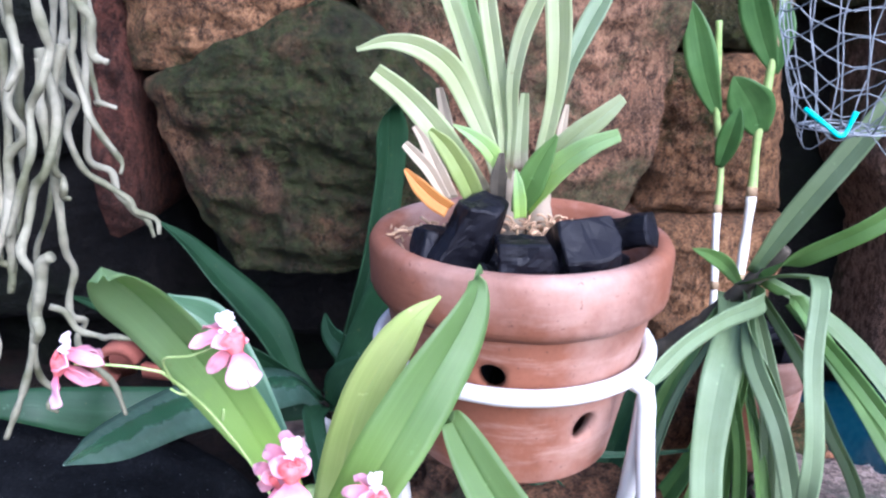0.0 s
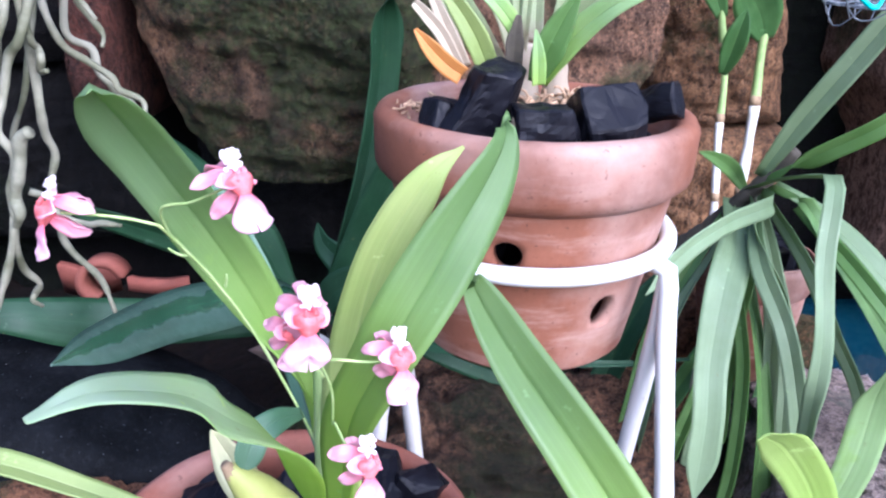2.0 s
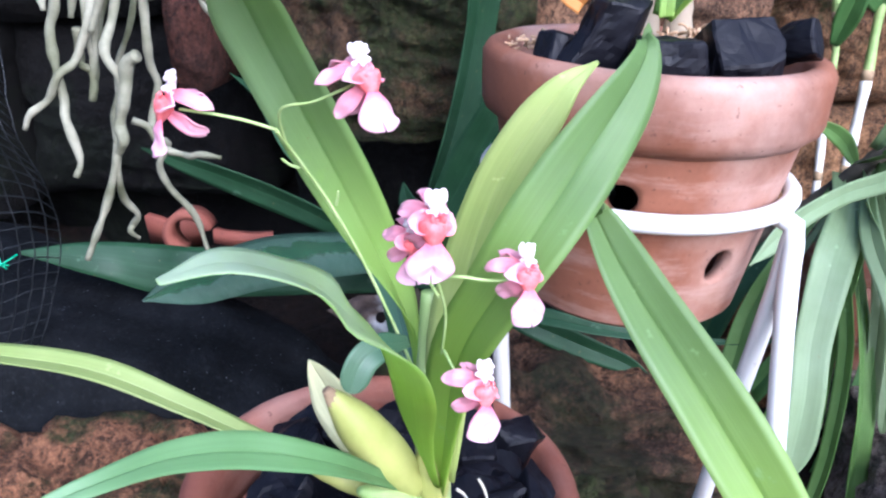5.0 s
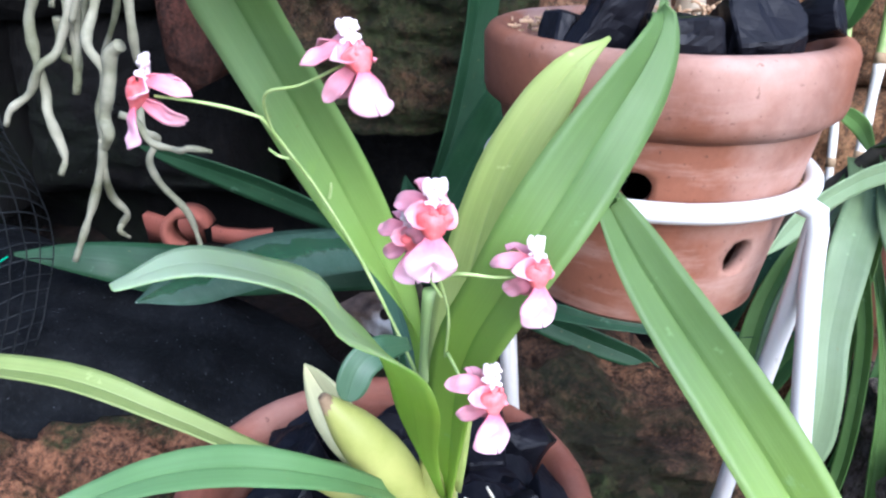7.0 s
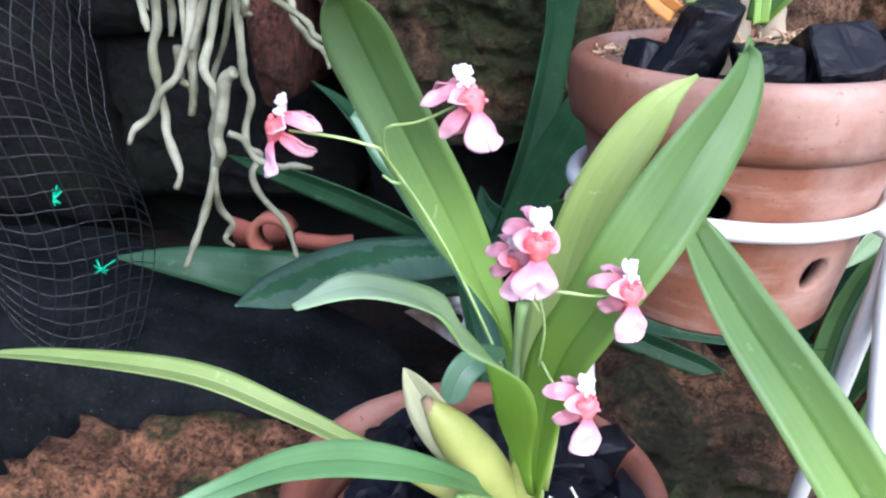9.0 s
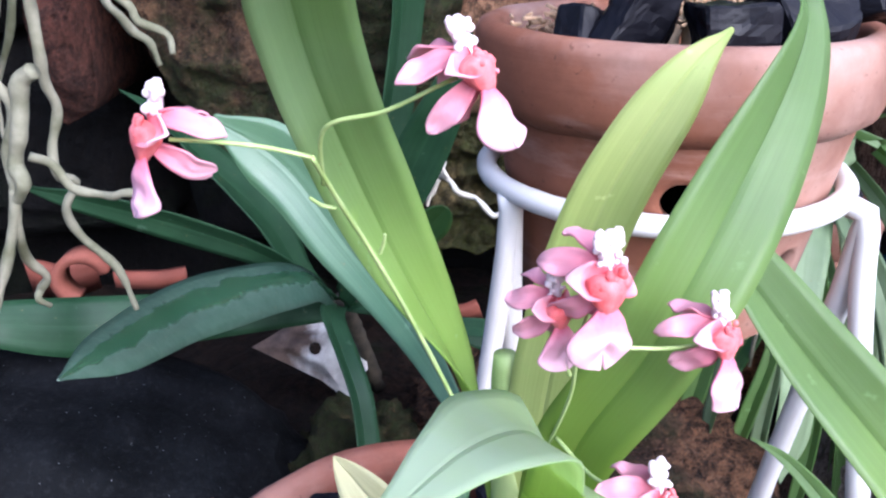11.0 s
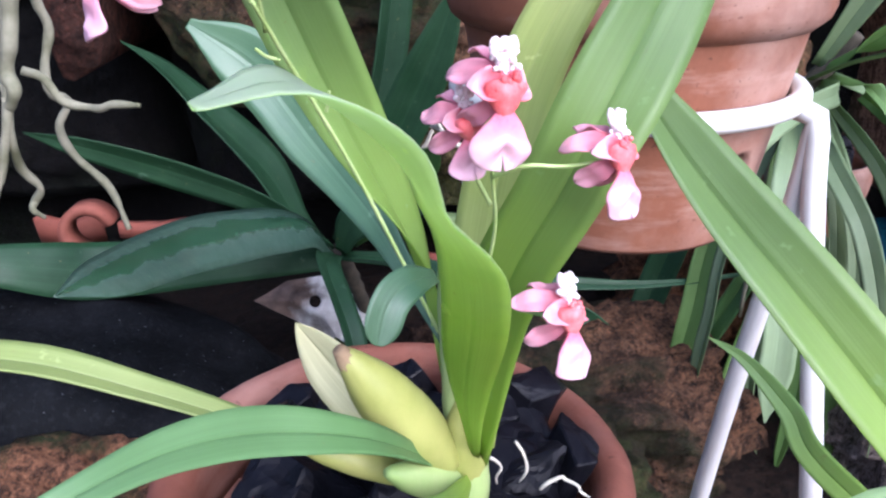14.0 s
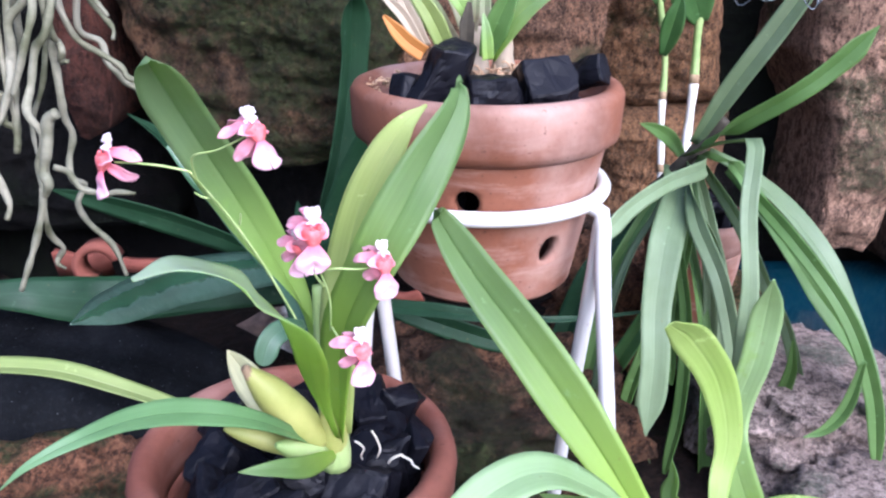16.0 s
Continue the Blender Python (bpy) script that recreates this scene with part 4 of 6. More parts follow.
leaf(front, [(-0.0105, 0.3560, 0.3690), (-0.0152, 0.3290, 0.4110), (-0.0155, 0.3110, 0.4385), (-0.0180, 0.2955, 0.4585), (-0.0240, 0.2805, 0.4745), (-0.0305, 0.2675, 0.4895), (-0.0398, 0.2480, 0.5025), (-0.0482, 0.2375, 0.5030)], 0.0158, (0.20, 0.40, 0.72, 0.96, 1.00, 0.98, 0.94, 0.80, 0.10), 0.08, (0.55, 0.70, 0.45), leaf_young, tip=(-0.35, -1.30, 1.50))
leaf(front, [(-0.0328, 0.3625, 0.3708), (-0.0538, 0.3510, 0.3820), (-0.0692, 0.3396, 0.3944), (-0.0932, 0.3364, 0.4072), (-0.1267, 0.3363, 0.4184), (-0.1775, 0.3372, 0.4195), (-0.2186, 0.3402, 0.4148)], 0.0109, (0.36, 0.57, 0.72, 0.86, 1.00, 0.94, 0.79, 0.52, 0.03), 0.20, (-0.05, -0.14, 0.99), leaf_olive, tip=(-0.08, -0.16, 0.98))
leaf(front, [(-0.0218, 0.3563, 0.3670), (-0.0388, 0.3219, 0.4019), (-0.0584, 0.3029, 0.4188), (-0.0729, 0.2859, 0.4278), (-0.0841, 0.2670, 0.4331), (-0.0965, 0.2572, 0.4305), (-0.1057, 0.2536, 0.4235)], 0.0113, (0.36, 0.55, 0.69, 0.81, 1.00, 0.94, 0.67, 0.39, 0.02), 0.16, (0.09, -0.53, 0.84), leaf_jade, tip=(0.16, -0.71, 0.69))
leaf(front, [(-0.012, 0.357, 0.360), (-0.021, 0.325, 0.377), (-0.031, 0.312, 0.386), (-0.044, 0.305, 0.390)], 0.0095, "lance", 0.12, (0.69, -0.49, 0.53), leaf_front)
leaf(front, [(-0.022, 0.352, 0.430), (-0.028, 0.341, 0.434), (-0.0335, 0.334, 0.432), (-0.0365, 0.330, 0.423)], 0.0100, "spoon", 0.15, (0.26, -0.71, 0.65), leaf_bluish)

# leaves
leaf(right, [(0.1455, 0.2913, 0.3235), (0.1246, 0.3129, 0.3496), (0.1002, 0.3207, 0.3885), (0.0736, 0.3421, 0.4226), (0.0485, 0.3608, 0.4524), (0.0351, 0.3705, 0.4727), (0.0361, 0.3561, 0.4791)], 0.0244, (0.31, 0.48, 0.63, 0.81, 1.00, 0.98, 0.87, 0.63, 0.04), 0.28, (0.17, -0.98, 0.05), leaf_grass, tip=(0.42, -0.90, 0.10))
leaf(right, [(0.1401, 0.2952, 0.3183), (0.1136, 0.3084, 0.3603), (0.0897, 0.2980, 0.3868), (0.0700, 0.2875, 0.4005), (0.0511, 0.2768, 0.3996), (0.0333, 0.2632, 0.3908), (0.0142, 0.2516, 0.3807)], 0.0174, (0.15, 0.23, 0.46, 0.72, 0.89, 0.96, 1.00, 0.83, 0.04), 0.14, (0.48, -0.20, 0.85), leaf_frost, tip=(0.49, -0.19, 0.85))
leaf(right, [(0.1559, 0.3142, 0.3149), (0.1728, 0.3602, 0.3324), (0.1771, 0.3679, 0.3573), (0.1671, 0.3660, 0.3905), (0.1489, 0.3571, 0.4174), (0.1319, 0.3403, 0.4346)], 0.0183, (0.52, 0.56, 0.63, 0.72, 0.86, 0.97, 1.00, 0.95, 0.34), 0.10, (0.30, -0.84, 0.45), leaf_lime, tip=(-0.16, -0.99, 0.01))
leaf(right, [(0.1831, 0.3116, 0.3213), (0.1905, 0.3907, 0.3387), (0.1993, 0.3980, 0.3851), (0.2002, 0.3973, 0.4129), (0.1954, 0.3860, 0.4336)], 0.0172, (0.58, 0.85, 0.99, 1.00, 0.92, 0.88, 0.95, 0.89, 0.07), 0.12, (-0.25, -0.89, 0.38), leaf_pale, tip=(-0.20, -0.91, 0.36))
leaf(right, [(0.152, 0.307, 0.320), (0.118, 0.385, 0.332), (0.115, 0.412, 0.340), (0.104, 0.432, 0.351), (0.092, 0.443, 0.356)], 0.011, "lance", 0.2, (-0.45, -0.44, 0.78), leaf_front)
leaf(right, [(0.145, 0.296, 0.320), (0.104, 0.310, 0.359), (0.086, 0.300, 0.375), (0.073, 0.295, 0.385)], 0.013, "lance", 0.15, (0.60, -0.75, 0.28), leaf_front)
leaf(right, [(0.165, 0.304, 0.320), (0.151, 0.355, 0.327), (0.151, 0.360, 0.340), (0.149, 0.362, 0.350)], 0.013, "lance", 0.15, (-0.42, -0.88, 0.24), leaf_front)
leaf(right, [(0.175, 0.300, 0.320), (0.164, 0.335, 0.323), (0.174, 0.335, 0.333), (0.189, 0.330, 0.348), (0.205, 0.325, 0.355)], 0.011, "lance", 0.2, (-0.55, -0.73, 0.40), leaf_lime)
leaf(right, [(0.160, 0.298, 0.320), (0.115, 0.325, 0.332), (0.116, 0.328, 0.337), (0.119, 0.330, 0.343)], 0.012, "lance", 0.15, (-0.43, -0.77, 0.47), leaf_front)
leaf(right, [(0.150, 0.302, 0.320), (0.115, 0.345, 0.323), (0.105, 0.345, 0.334), (0.101, 0.345, 0.339)], 0.009, "lance", 0.15, (0.20, -0.96, 0.17), leaf_front)

# leaves
leaf(strap, [(0.2845, 0.7610, 0.4010), (0.3049, 0.7438, 0.4543), (0.3263, 0.7245, 0.5038), (0.3465, 0.7046, 0.5530), (0.3622, 0.6942, 0.5858)], 0.0209, (0.50, 0.71, 0.94, 0.99, 1.00, 0.98, 0.90, 0.86, 0.03), 0.22, (-0.49, -0.86, -0.16), leaf_strap, tip=(-0.50, -0.85, -0.15))
leaf(strap, [(0.2879, 0.7599, 0.4001), (0.3098, 0.7238, 0.4293), (0.3384, 0.6974, 0.4582), (0.3643, 0.6878, 0.4842), (0.3900, 0.6799, 0.5163)], 0.0184, (0.68, 0.85, 0.99, 0.93, 0.91, 0.95, 0.96, 1.00, 0.03), 0.22, (0.55, -0.69, 0.48), leaf_bright, tip=(-0.10, -0.99, 0.12))
leaf(strap, [(0.2805, 0.7699, 0.3857), (0.2921, 0.7290, 0.4079), (0.2994, 0.6866, 0.4221), (0.2973, 0.6593, 0.4238), (0.2886, 0.6340, 0.3768), (0.2917, 0.6169, 0.3173), (0.2942, 0.6156, 0.2517), (0.2985, 0.6194, 0.1469)], 0.0161, (0.55, 0.70, 0.85, 0.87, 0.92, 0.97, 1.00, 0.96, 0.03), 0.14, (-0.00, -0.07, 1.00), leaf_strap, tip=(-0.10, -0.02, 0.99))
leaf(strap, [(0.2885, 0.7588, 0.3851), (0.2808, 0.7199, 0.3894), (0.2371, 0.6816, 0.3877), (0.1974, 0.6499, 0.3755), (0.1656, 0.6235, 0.3528)], 0.0171, (0.70, 0.86, 1.00, 0.95, 0.91, 0.90, 0.93, 0.96, 0.03), 0.12, (0.69, -0.70, 0.20), leaf_strap, tip=(0.68, -0.68, 0.27))
leaf(strap, [(0.2737, 0.7819, 0.3732), (0.2663, 0.7393, 0.3563), (0.2456, 0.6941, 0.3281), (0.2358, 0.6699, 0.2775), (0.2346, 0.6524, 0.2299), (0.2321, 0.6457, 0.1614)], 0.0312, (0.57, 0.77, 0.99, 1.00, 0.92, 0.85, 0.83, 0.79, 0.03), 0.14, (-0.19, -0.92, 0.33), leaf_strap, tip=(-0.04, -0.94, 0.33))
leaf(strap, [(0.2958, 0.7632, 0.3937), (0.3083, 0.7270, 0.3909), (0.3280, 0.6977, 0.3580), (0.3603, 0.6611, 0.3086), (0.4054, 0.6366, 0.2424), (0.4376, 0.6174, 0.1303)], 0.0226, (0.55, 0.67, 0.79, 0.87, 0.97, 1.00, 1.00, 0.94, 0.03), 0.22, (0.30, -0.91, -0.27), leaf_bright, tip=(0.60, -0.16, -0.78))
leaf(strap, [(0.3013, 0.7704, 0.3888), (0.3312, 0.7428, 0.3742), (0.3579, 0.7147, 0.3516), (0.3796, 0.6863, 0.3246), (0.3980, 0.6711, 0.2935), (0.4228, 0.6610, 0.2399), (0.4441, 0.6533, 0.1543)], 0.0222, (0.62, 0.82, 1.00, 0.96, 0.90, 0.89, 0.91, 0.89, 0.03), 0.22, (-0.30, -0.05, 0.95), leaf_strap, tip=(-0.22, 0.09, 0.97))
leaf(strap, [(0.2853, 0.7693, 0.3802), (0.2764, 0.7200, 0.3588), (0.2901, 0.6903, 0.3262), (0.3016, 0.6710, 0.2825), (0.3128, 0.6598, 0.2232), (0.3252, 0.6550, 0.1511)], 0.0212, (0.55, 0.74, 0.95, 1.00, 0.96, 0.86, 0.80, 0.77, 0.02), 0.18, (-0.81, -0.47, -0.35), leaf_strap, tip=(-0.97, -0.18, -0.14))
leaf(strap, [(0.2784, 0.7807, 0.3736), (0.2517, 0.7400, 0.3412), (0.2258, 0.7189, 0.3081), (0.2103, 0.7088, 0.2654), (0.2031, 0.6989, 0.2220), (0.1938, 0.6952, 0.1506)], 0.0149, (0.66, 0.83, 0.99, 0.97, 0.96, 0.97, 1.00, 0.99, 0.03), 0.20, (-0.99, -0.15, 0.04), leaf_strap, tip=(-0.96, -0.26, 0.14))
leaf(strap, [(0.288, 0.780, 0.379), (0.283, 0.740, 0.327), (0.273, 0.720, 0.284), (0.269, 0.710, 0.230), (0.270, 0.700, 0.180)], 0.0127, "strap", 0.2, (-0.68, -0.67, 0.30), leaf_bright)
leaf(strap, [(0.290, 0.800, 0.375), (0.268, 0.780, 0.400), (0.249, 0.770, 0.413), (0.233, 0.765, 0.419)], 0.0149, "lance", 0.15, (0.32, -0.94, -0.15), leaf_bright)
leaf(strap, [(0.293, 0.780, 0.380), (0.293, 0.720, 0.337), (0.307, 0.700, 0.276), (0.314, 0.690, 0.190)], 0.0139, "strap", 0.2, (-0.40, -0.91, 0.13), leaf_strap)
leaf(strap, [(0.298, 0.780, 0.380), (0.321, 0.720, 0.338), (0.344, 0.700, 0.288), (0.371, 0.690, 0.237), (0.399, 0.687, 0.150)], 0.0139, "strap", 0.2, (-0.61, -0.79, -0.07), leaf_strap)
leaf(strap, [(0.285, 0.760, 0.376), (0.273, 0.700, 0.348), (0.286, 0.660, 0.306), (0.300, 0.640, 0.241), (0.314, 0.630, 0.154)], 0.017, "strap", 0.2, (-0.57, -0.77, 0.29), leaf_strap)
leaf(strap, [(0.283, 0.770, 0.373), (0.266, 0.720, 0.324), (0.276, 0.700, 0.254), (0.278, 0.690, 0.163), (0.267, 0.680, 0.092)], 0.0139, "strap", 0.2, (-0.73, -0.68, 0.07), leaf_bright)
leaf(strap, [(0.286, 0.770, 0.373), (0.296, 0.730, 0.320), (0.302, 0.710, 0.249), (0.310, 0.700, 0.130), (0.316, 0.690, 0.042)], 0.0149, "strap", 0.2, (-0.16, -0.98, 0.14), leaf_strap)
leaf(strap, [(0.312, 0.740, 0.382), (0.340, 0.660, 0.347), (0.378, 0.620, 0.293), (0.402, 0.600, 0.230), (0.413, 0.590, 0.165)], 0.0149, "strap", 0.2, (-0.46, -0.87, 0.20), leaf_bright)
leaf(strap, [(0.2760, 0.7840, 0.3710), (0.2320, 0.7550, 0.3080), (0.2120, 0.7450, 0.2600), (0.2020, 0.7350, 0.2040), (0.1890, 0.7300, 0.1480), (0.1710, 0.7300, 0.0920)], 0.0212, (0.38, 0.50, 0.62, 0.83, 0.96, 1.00, 0.81, 0.50, 0.09), 0.28, (-0.4, -0.9, 0.2), leaf_bright)
leaf(strap, [(0.2760, 0.7840, 0.3710), (0.2860, 0.7900, 0.2640), (0.2640, 0.7850, 0.2050), (0.2410, 0.7850, 0.1580), (0.2240, 0.7850, 0.1230), (0.2120, 0.7850, 0.0930)], 0.0222, (0.39, 0.48, 0.57, 0.66, 0.80, 0.92, 1.00, 0.65, 0.09), 0.28, (-0.5, -0.8, 0.3), leaf_cane)
leaf(strap, [(0.2760, 0.7840, 0.3710), (0.2440, 0.8000, 0.3070), (0.2130, 0.8000, 0.2620), (0.1940, 0.8000, 0.2090), (0.1790, 0.8000, 0.1550), (0.1730, 0.8000, 0.1190)], 0.0303, (0.34, 0.45, 0.55, 0.75, 0.92, 1.00, 0.95, 0.82, 0.17), 0.20, (-0.4, -0.9, 0.2), leaf_dark)
leaf(strap, [(0.2760, 0.7840, 0.3710), (0.2540, 0.7350, 0.2690), (0.2530, 0.7250, 0.2270), (0.2360, 0.7150, 0.1690), (0.2250, 0.7100, 0.1160), (0.2240, 0.7100, 0.0320)], 0.0140, (0.52, 0.65, 0.79, 0.87, 0.93, 1.00, 0.67, 0.42, 0.18), 0.30, (-0.6, -0.75, 0.3), leaf_bright)
leaf(strap, [(0.2760, 0.7840, 0.3710), (0.2610, 0.7300, 0.2760), (0.2560, 0.7200, 0.2080), (0.2480, 0.7100, 0.1480), (0.2570, 0.7050, 0.0850), (0.2590, 0.7000, 0.0250)], 0.0159, (0.35, 0.44, 0.54, 0.66, 0.78, 0.89, 1.00, 1.00, 0.78), 0.28, (-0.7, -0.7, 0.1), leaf_strap)
leaf(strap, [(0.2760, 0.7840, 0.3710), (0.3180, 0.7600, 0.2320), (0.3100, 0.7500, 0.1630), (0.2990, 0.7450, 0.0930), (0.2860, 0.7400, 0.0470), (0.2810, 0.7400, 0.0200)], 0.0180, (0.33, 0.40, 0.47, 0.54, 0.68, 0.83, 1.00, 0.77, 0.12), 0.25, (-0.3, -0.95, 0.1), leaf_cane)
leaf(strap, [(0.2760, 0.7840, 0.3710), (0.2890, 0.7200, 0.2740), (0.2970, 0.7000, 0.2150), (0.3010, 0.6900, 0.1550), (0.3060, 0.6850, 0.0870), (0.3100, 0.6800, 0.0340)], 0.0195, (0.37, 0.46, 0.56, 0.70, 0.91, 1.00, 0.98, 0.86, 0.57), 0.25, (0.3, -0.95, 0.1), leaf_bright)
leaf(strap, [(0.355, 0.700, 0.129), (0.363, 0.680, 0.168), (0.362, 0.660, 0.217), (0.353, 0.650, 0.257)], 0.0127, "lance", 0.25, (-0.60, -0.74, -0.32), leaf_bright)
leaf(strap, [(0.388, 0.600, 0.263), (0.382, 0.600, 0.220), (0.368, 0.600, 0.198), (0.350, 0.600, 0.190)], 0.0116, "lance", 0.25, (-0.49, -0.69, 0.53), leaf_bright)

# leaves
leaf(dark, [(-0.0890, 0.7800, 0.2495), (-0.1045, 0.7464, 0.2872), (-0.1415, 0.6892, 0.3087), (-0.1708, 0.6339, 0.3216), (-0.1889, 0.5663, 0.3350), (-0.2010, 0.5253, 0.3422)], 0.0442, (0.49, 0.67, 0.90, 0.97, 1.00, 0.90, 0.80, 0.60, 0.02), -0.12, (0.40, -0.40, 0.82), leaf_wet, tip=(0.45, -0.38, 0.80))
leaf(dark, [(-0.0921, 0.7891, 0.2447), (-0.2490, 0.7350, 0.2610), (-0.2820, 0.7150, 0.2710), (-0.3140, 0.7000, 0.2820), (-0.3480, 0.6900, 0.2880), (-0.3790, 0.6800, 0.2920)], 0.0429, (0.60, 0.69, 0.78, 0.88, 0.97, 1.00, 0.80, 0.51, 0.07), -0.08, (-0.1, -0.85, 0.5), leaf_dark)
leaf(dark, [(-0.0948, 0.7921, 0.2472), (-0.1184, 0.7906, 0.2757), (-0.1430, 0.7938, 0.3205), (-0.1811, 0.7883, 0.3681), (-0.2116, 0.7892, 0.4027), (-0.2391, 0.7944, 0.4220)], 0.0488, (0.23, 0.46, 0.76, 0.97, 1.00, 0.87, 0.68, 0.40, 0.02), 0.14, (0.69, -0.37, 0.62), leaf_dark, tip=(0.79, -0.17, 0.59))
leaf(dark, [(-0.0906, 0.7893, 0.2487), (-0.1354, 0.7751, 0.2927), (-0.1864, 0.7670, 0.3196), (-0.2430, 0.7513, 0.3465), (-0.2985, 0.7393, 0.3677)], 0.0277, (0.37, 0.60, 0.79, 0.93, 1.00, 0.98, 0.83, 0.59, 0.04), 0.14, (-0.10, -0.95, -0.28), leaf_dark, tip=(-0.08, -0.96, -0.25))
leaf(dark, [(-0.0860, 0.7936, 0.2594), (-0.0686, 0.7990, 0.3001), (-0.0464, 0.8109, 0.3796), (-0.0331, 0.8117, 0.4606), (-0.0285, 0.7994, 0.5191), (-0.0206, 0.7782, 0.5337)], 0.0337, (0.60, 0.74, 0.91, 0.97, 1.00, 0.95, 0.91, 0.92, 0.03), 0.25, (0.62, -0.76, -0.18), leaf_dark, tip=(0.49, -0.86, -0.12))
leaf(dark, [(-0.084, 0.790, 0.255), (-0.054, 0.780, 0.307), (-0.025, 0.770, 0.369), (-0.004, 0.760, 0.417), (0.008, 0.755, 0.449), (0.014, 0.750, 0.468)], 0.04, "lance", 0.1, (-0.14, -0.98, -0.12), leaf_dark)
leaf(dark, [(-0.082, 0.780, 0.250), (-0.071, 0.770, 0.278), (-0.049, 0.760, 0.294), (-0.028, 0.750, 0.300), (-0.012, 0.745, 0.296)], 0.034, "lance", 0.12, (-0.49, -0.86, 0.16), leaf_dark)
leaf(dark, [(-0.0830, 0.7850, 0.2450), (-0.0380, 0.7700, 0.2470), (0.0020, 0.7550, 0.2400), (0.0450, 0.7400, 0.2420), (0.0890, 0.7350, 0.2380), (0.1430, 0.7350, 0.2340), (0.1990, 0.7400, 0.2330), (0.2460, 0.7450, 0.2360)], 0.0159, (0.38, 0.61, 0.93, 1.00, 0.86, 0.62, 0.43, 0.32, 0.20), 0.20, (0.1, -0.75, 0.65), leaf_dark)
leaf(dark, [(-0.0830, 0.7850, 0.2450), (-0.0270, 0.7750, 0.2420), (0.0290, 0.7650, 0.2240), (0.0800, 0.7600, 0.2070), (0.1200, 0.7550, 0.1950), (0.1480, 0.7500, 0.1790)], 0.0241, (0.36, 0.49, 0.63, 0.80, 0.94, 1.00, 0.94, 0.71, 0.12), 0.20, (-0.1, -0.97, 0.2), leaf_dark)
leaf(dark, [(-0.088, 0.775, 0.250), (-0.091, 0.735, 0.259), (-0.079, 0.700, 0.243), (-0.070, 0.680, 0.221), (-0.066, 0.665, 0.188), (-0.065, 0.655, 0.166)], 0.024, "strap", 0.18, (0.10, -0.83, 0.55), leaf_dark)
leaf(dark, [(-0.076, 0.800, 0.250), (-0.064, 0.790, 0.293), (-0.083, 0.800, 0.314), (-0.090, 0.810, 0.330)], 0.027, "lance", 0.14, (0.02, -0.88, 0.48), leaf_dark)
leaf(dark, [(-0.070, 0.780, 0.255), (-0.043, 0.740, 0.296), (-0.024, 0.710, 0.335), (-0.007, 0.690, 0.363)], 0.024, "taper", 0.1, (-0.44, -0.82, -0.37), leaf_cane)

# leaves
leaf(rear, [(0.0550, 0.5050, 0.5290), (0.0500, 0.5030, 0.5470), (0.0400, 0.4980, 0.5690), (0.0300, 0.4940, 0.5870), (0.0170, 0.4900, 0.5970), (0.0010, 0.4880, 0.6000), (-0.0140, 0.4880, 0.5960)], 0.0124, (0.46, 0.63, 0.78, 0.92, 1.00, 1.00, 0.85, 0.52, 0.17), 0.20, (0.15, -0.9, 0.35), leaf_glauc)
leaf(rear, [(0.0480, 0.4950, 0.5270), (0.0370, 0.4920, 0.5400), (0.0220, 0.4880, 0.5620), (0.0080, 0.4850, 0.5770), (-0.0050, 0.4830, 0.5870)], 0.0153, (0.62, 0.85, 1.00, 0.96, 0.93, 0.85, 0.76, 0.67, 0.58), 0.20, (0.3, -0.92, -0.2), leaf_glauc)
leaf(rear, [(0.0560, 0.5100, 0.5280), (0.0510, 0.5100, 0.5570), (0.0410, 0.5120, 0.5840), (0.0320, 0.5150, 0.6080), (0.0250, 0.5200, 0.6260), (0.0190, 0.5250, 0.6470)], 0.0099, (0.53, 0.76, 0.97, 1.00, 1.00, 0.96, 0.92, 0.73, 0.33), 0.25, (0.2, -0.96, 0.1), leaf_glauc)
leaf(rear, [(0.0570, 0.5150, 0.5270), (0.0510, 0.5160, 0.5640), (0.0440, 0.5180, 0.5950), (0.0370, 0.5200, 0.6160), (0.0320, 0.5250, 0.6420)], 0.0083, (0.50, 0.65, 0.81, 0.91, 0.93, 0.96, 1.00, 0.85, 0.67), 0.25, (0.1, -0.99, 0.1), leaf_pale)
leaf(rear, [(0.0580, 0.5070, 0.5290), (0.0570, 0.5060, 0.5580), (0.0520, 0.5050, 0.5880), (0.0470, 0.5030, 0.6140), (0.0430, 0.5000, 0.6390), (0.0410, 0.5000, 0.6560)], 0.0096, (0.48, 0.70, 0.89, 0.94, 0.98, 1.00, 0.93, 0.78, 0.21), 0.25, (-0.1, -0.98, 0.1), leaf_glauc)
leaf(rear, [(0.0600, 0.5050, 0.5290), (0.0610, 0.5030, 0.5580), (0.0600, 0.5000, 0.5810), (0.0630, 0.4970, 0.6020), (0.0690, 0.4950, 0.6190), (0.0760, 0.4920, 0.6370)], 0.0092, (0.44, 0.52, 0.60, 0.73, 0.85, 0.95, 1.00, 0.84, 0.39), 0.22, (-0.35, -0.92, 0.15), leaf_glauc)
leaf(rear, [(0.0710, 0.5080, 0.5240), (0.0770, 0.5080, 0.5490), (0.0810, 0.5080, 0.5720), (0.0820, 0.5080, 0.5910), (0.0810, 0.5080, 0.6120), (0.0780, 0.5100, 0.6380), (0.0750, 0.5120, 0.6600)], 0.0138, (0.46, 0.54, 0.60, 0.68, 0.88, 1.00, 0.95, 0.73, 0.19), 0.30, (-0.15, -0.98, 0.05), leaf_glauc)
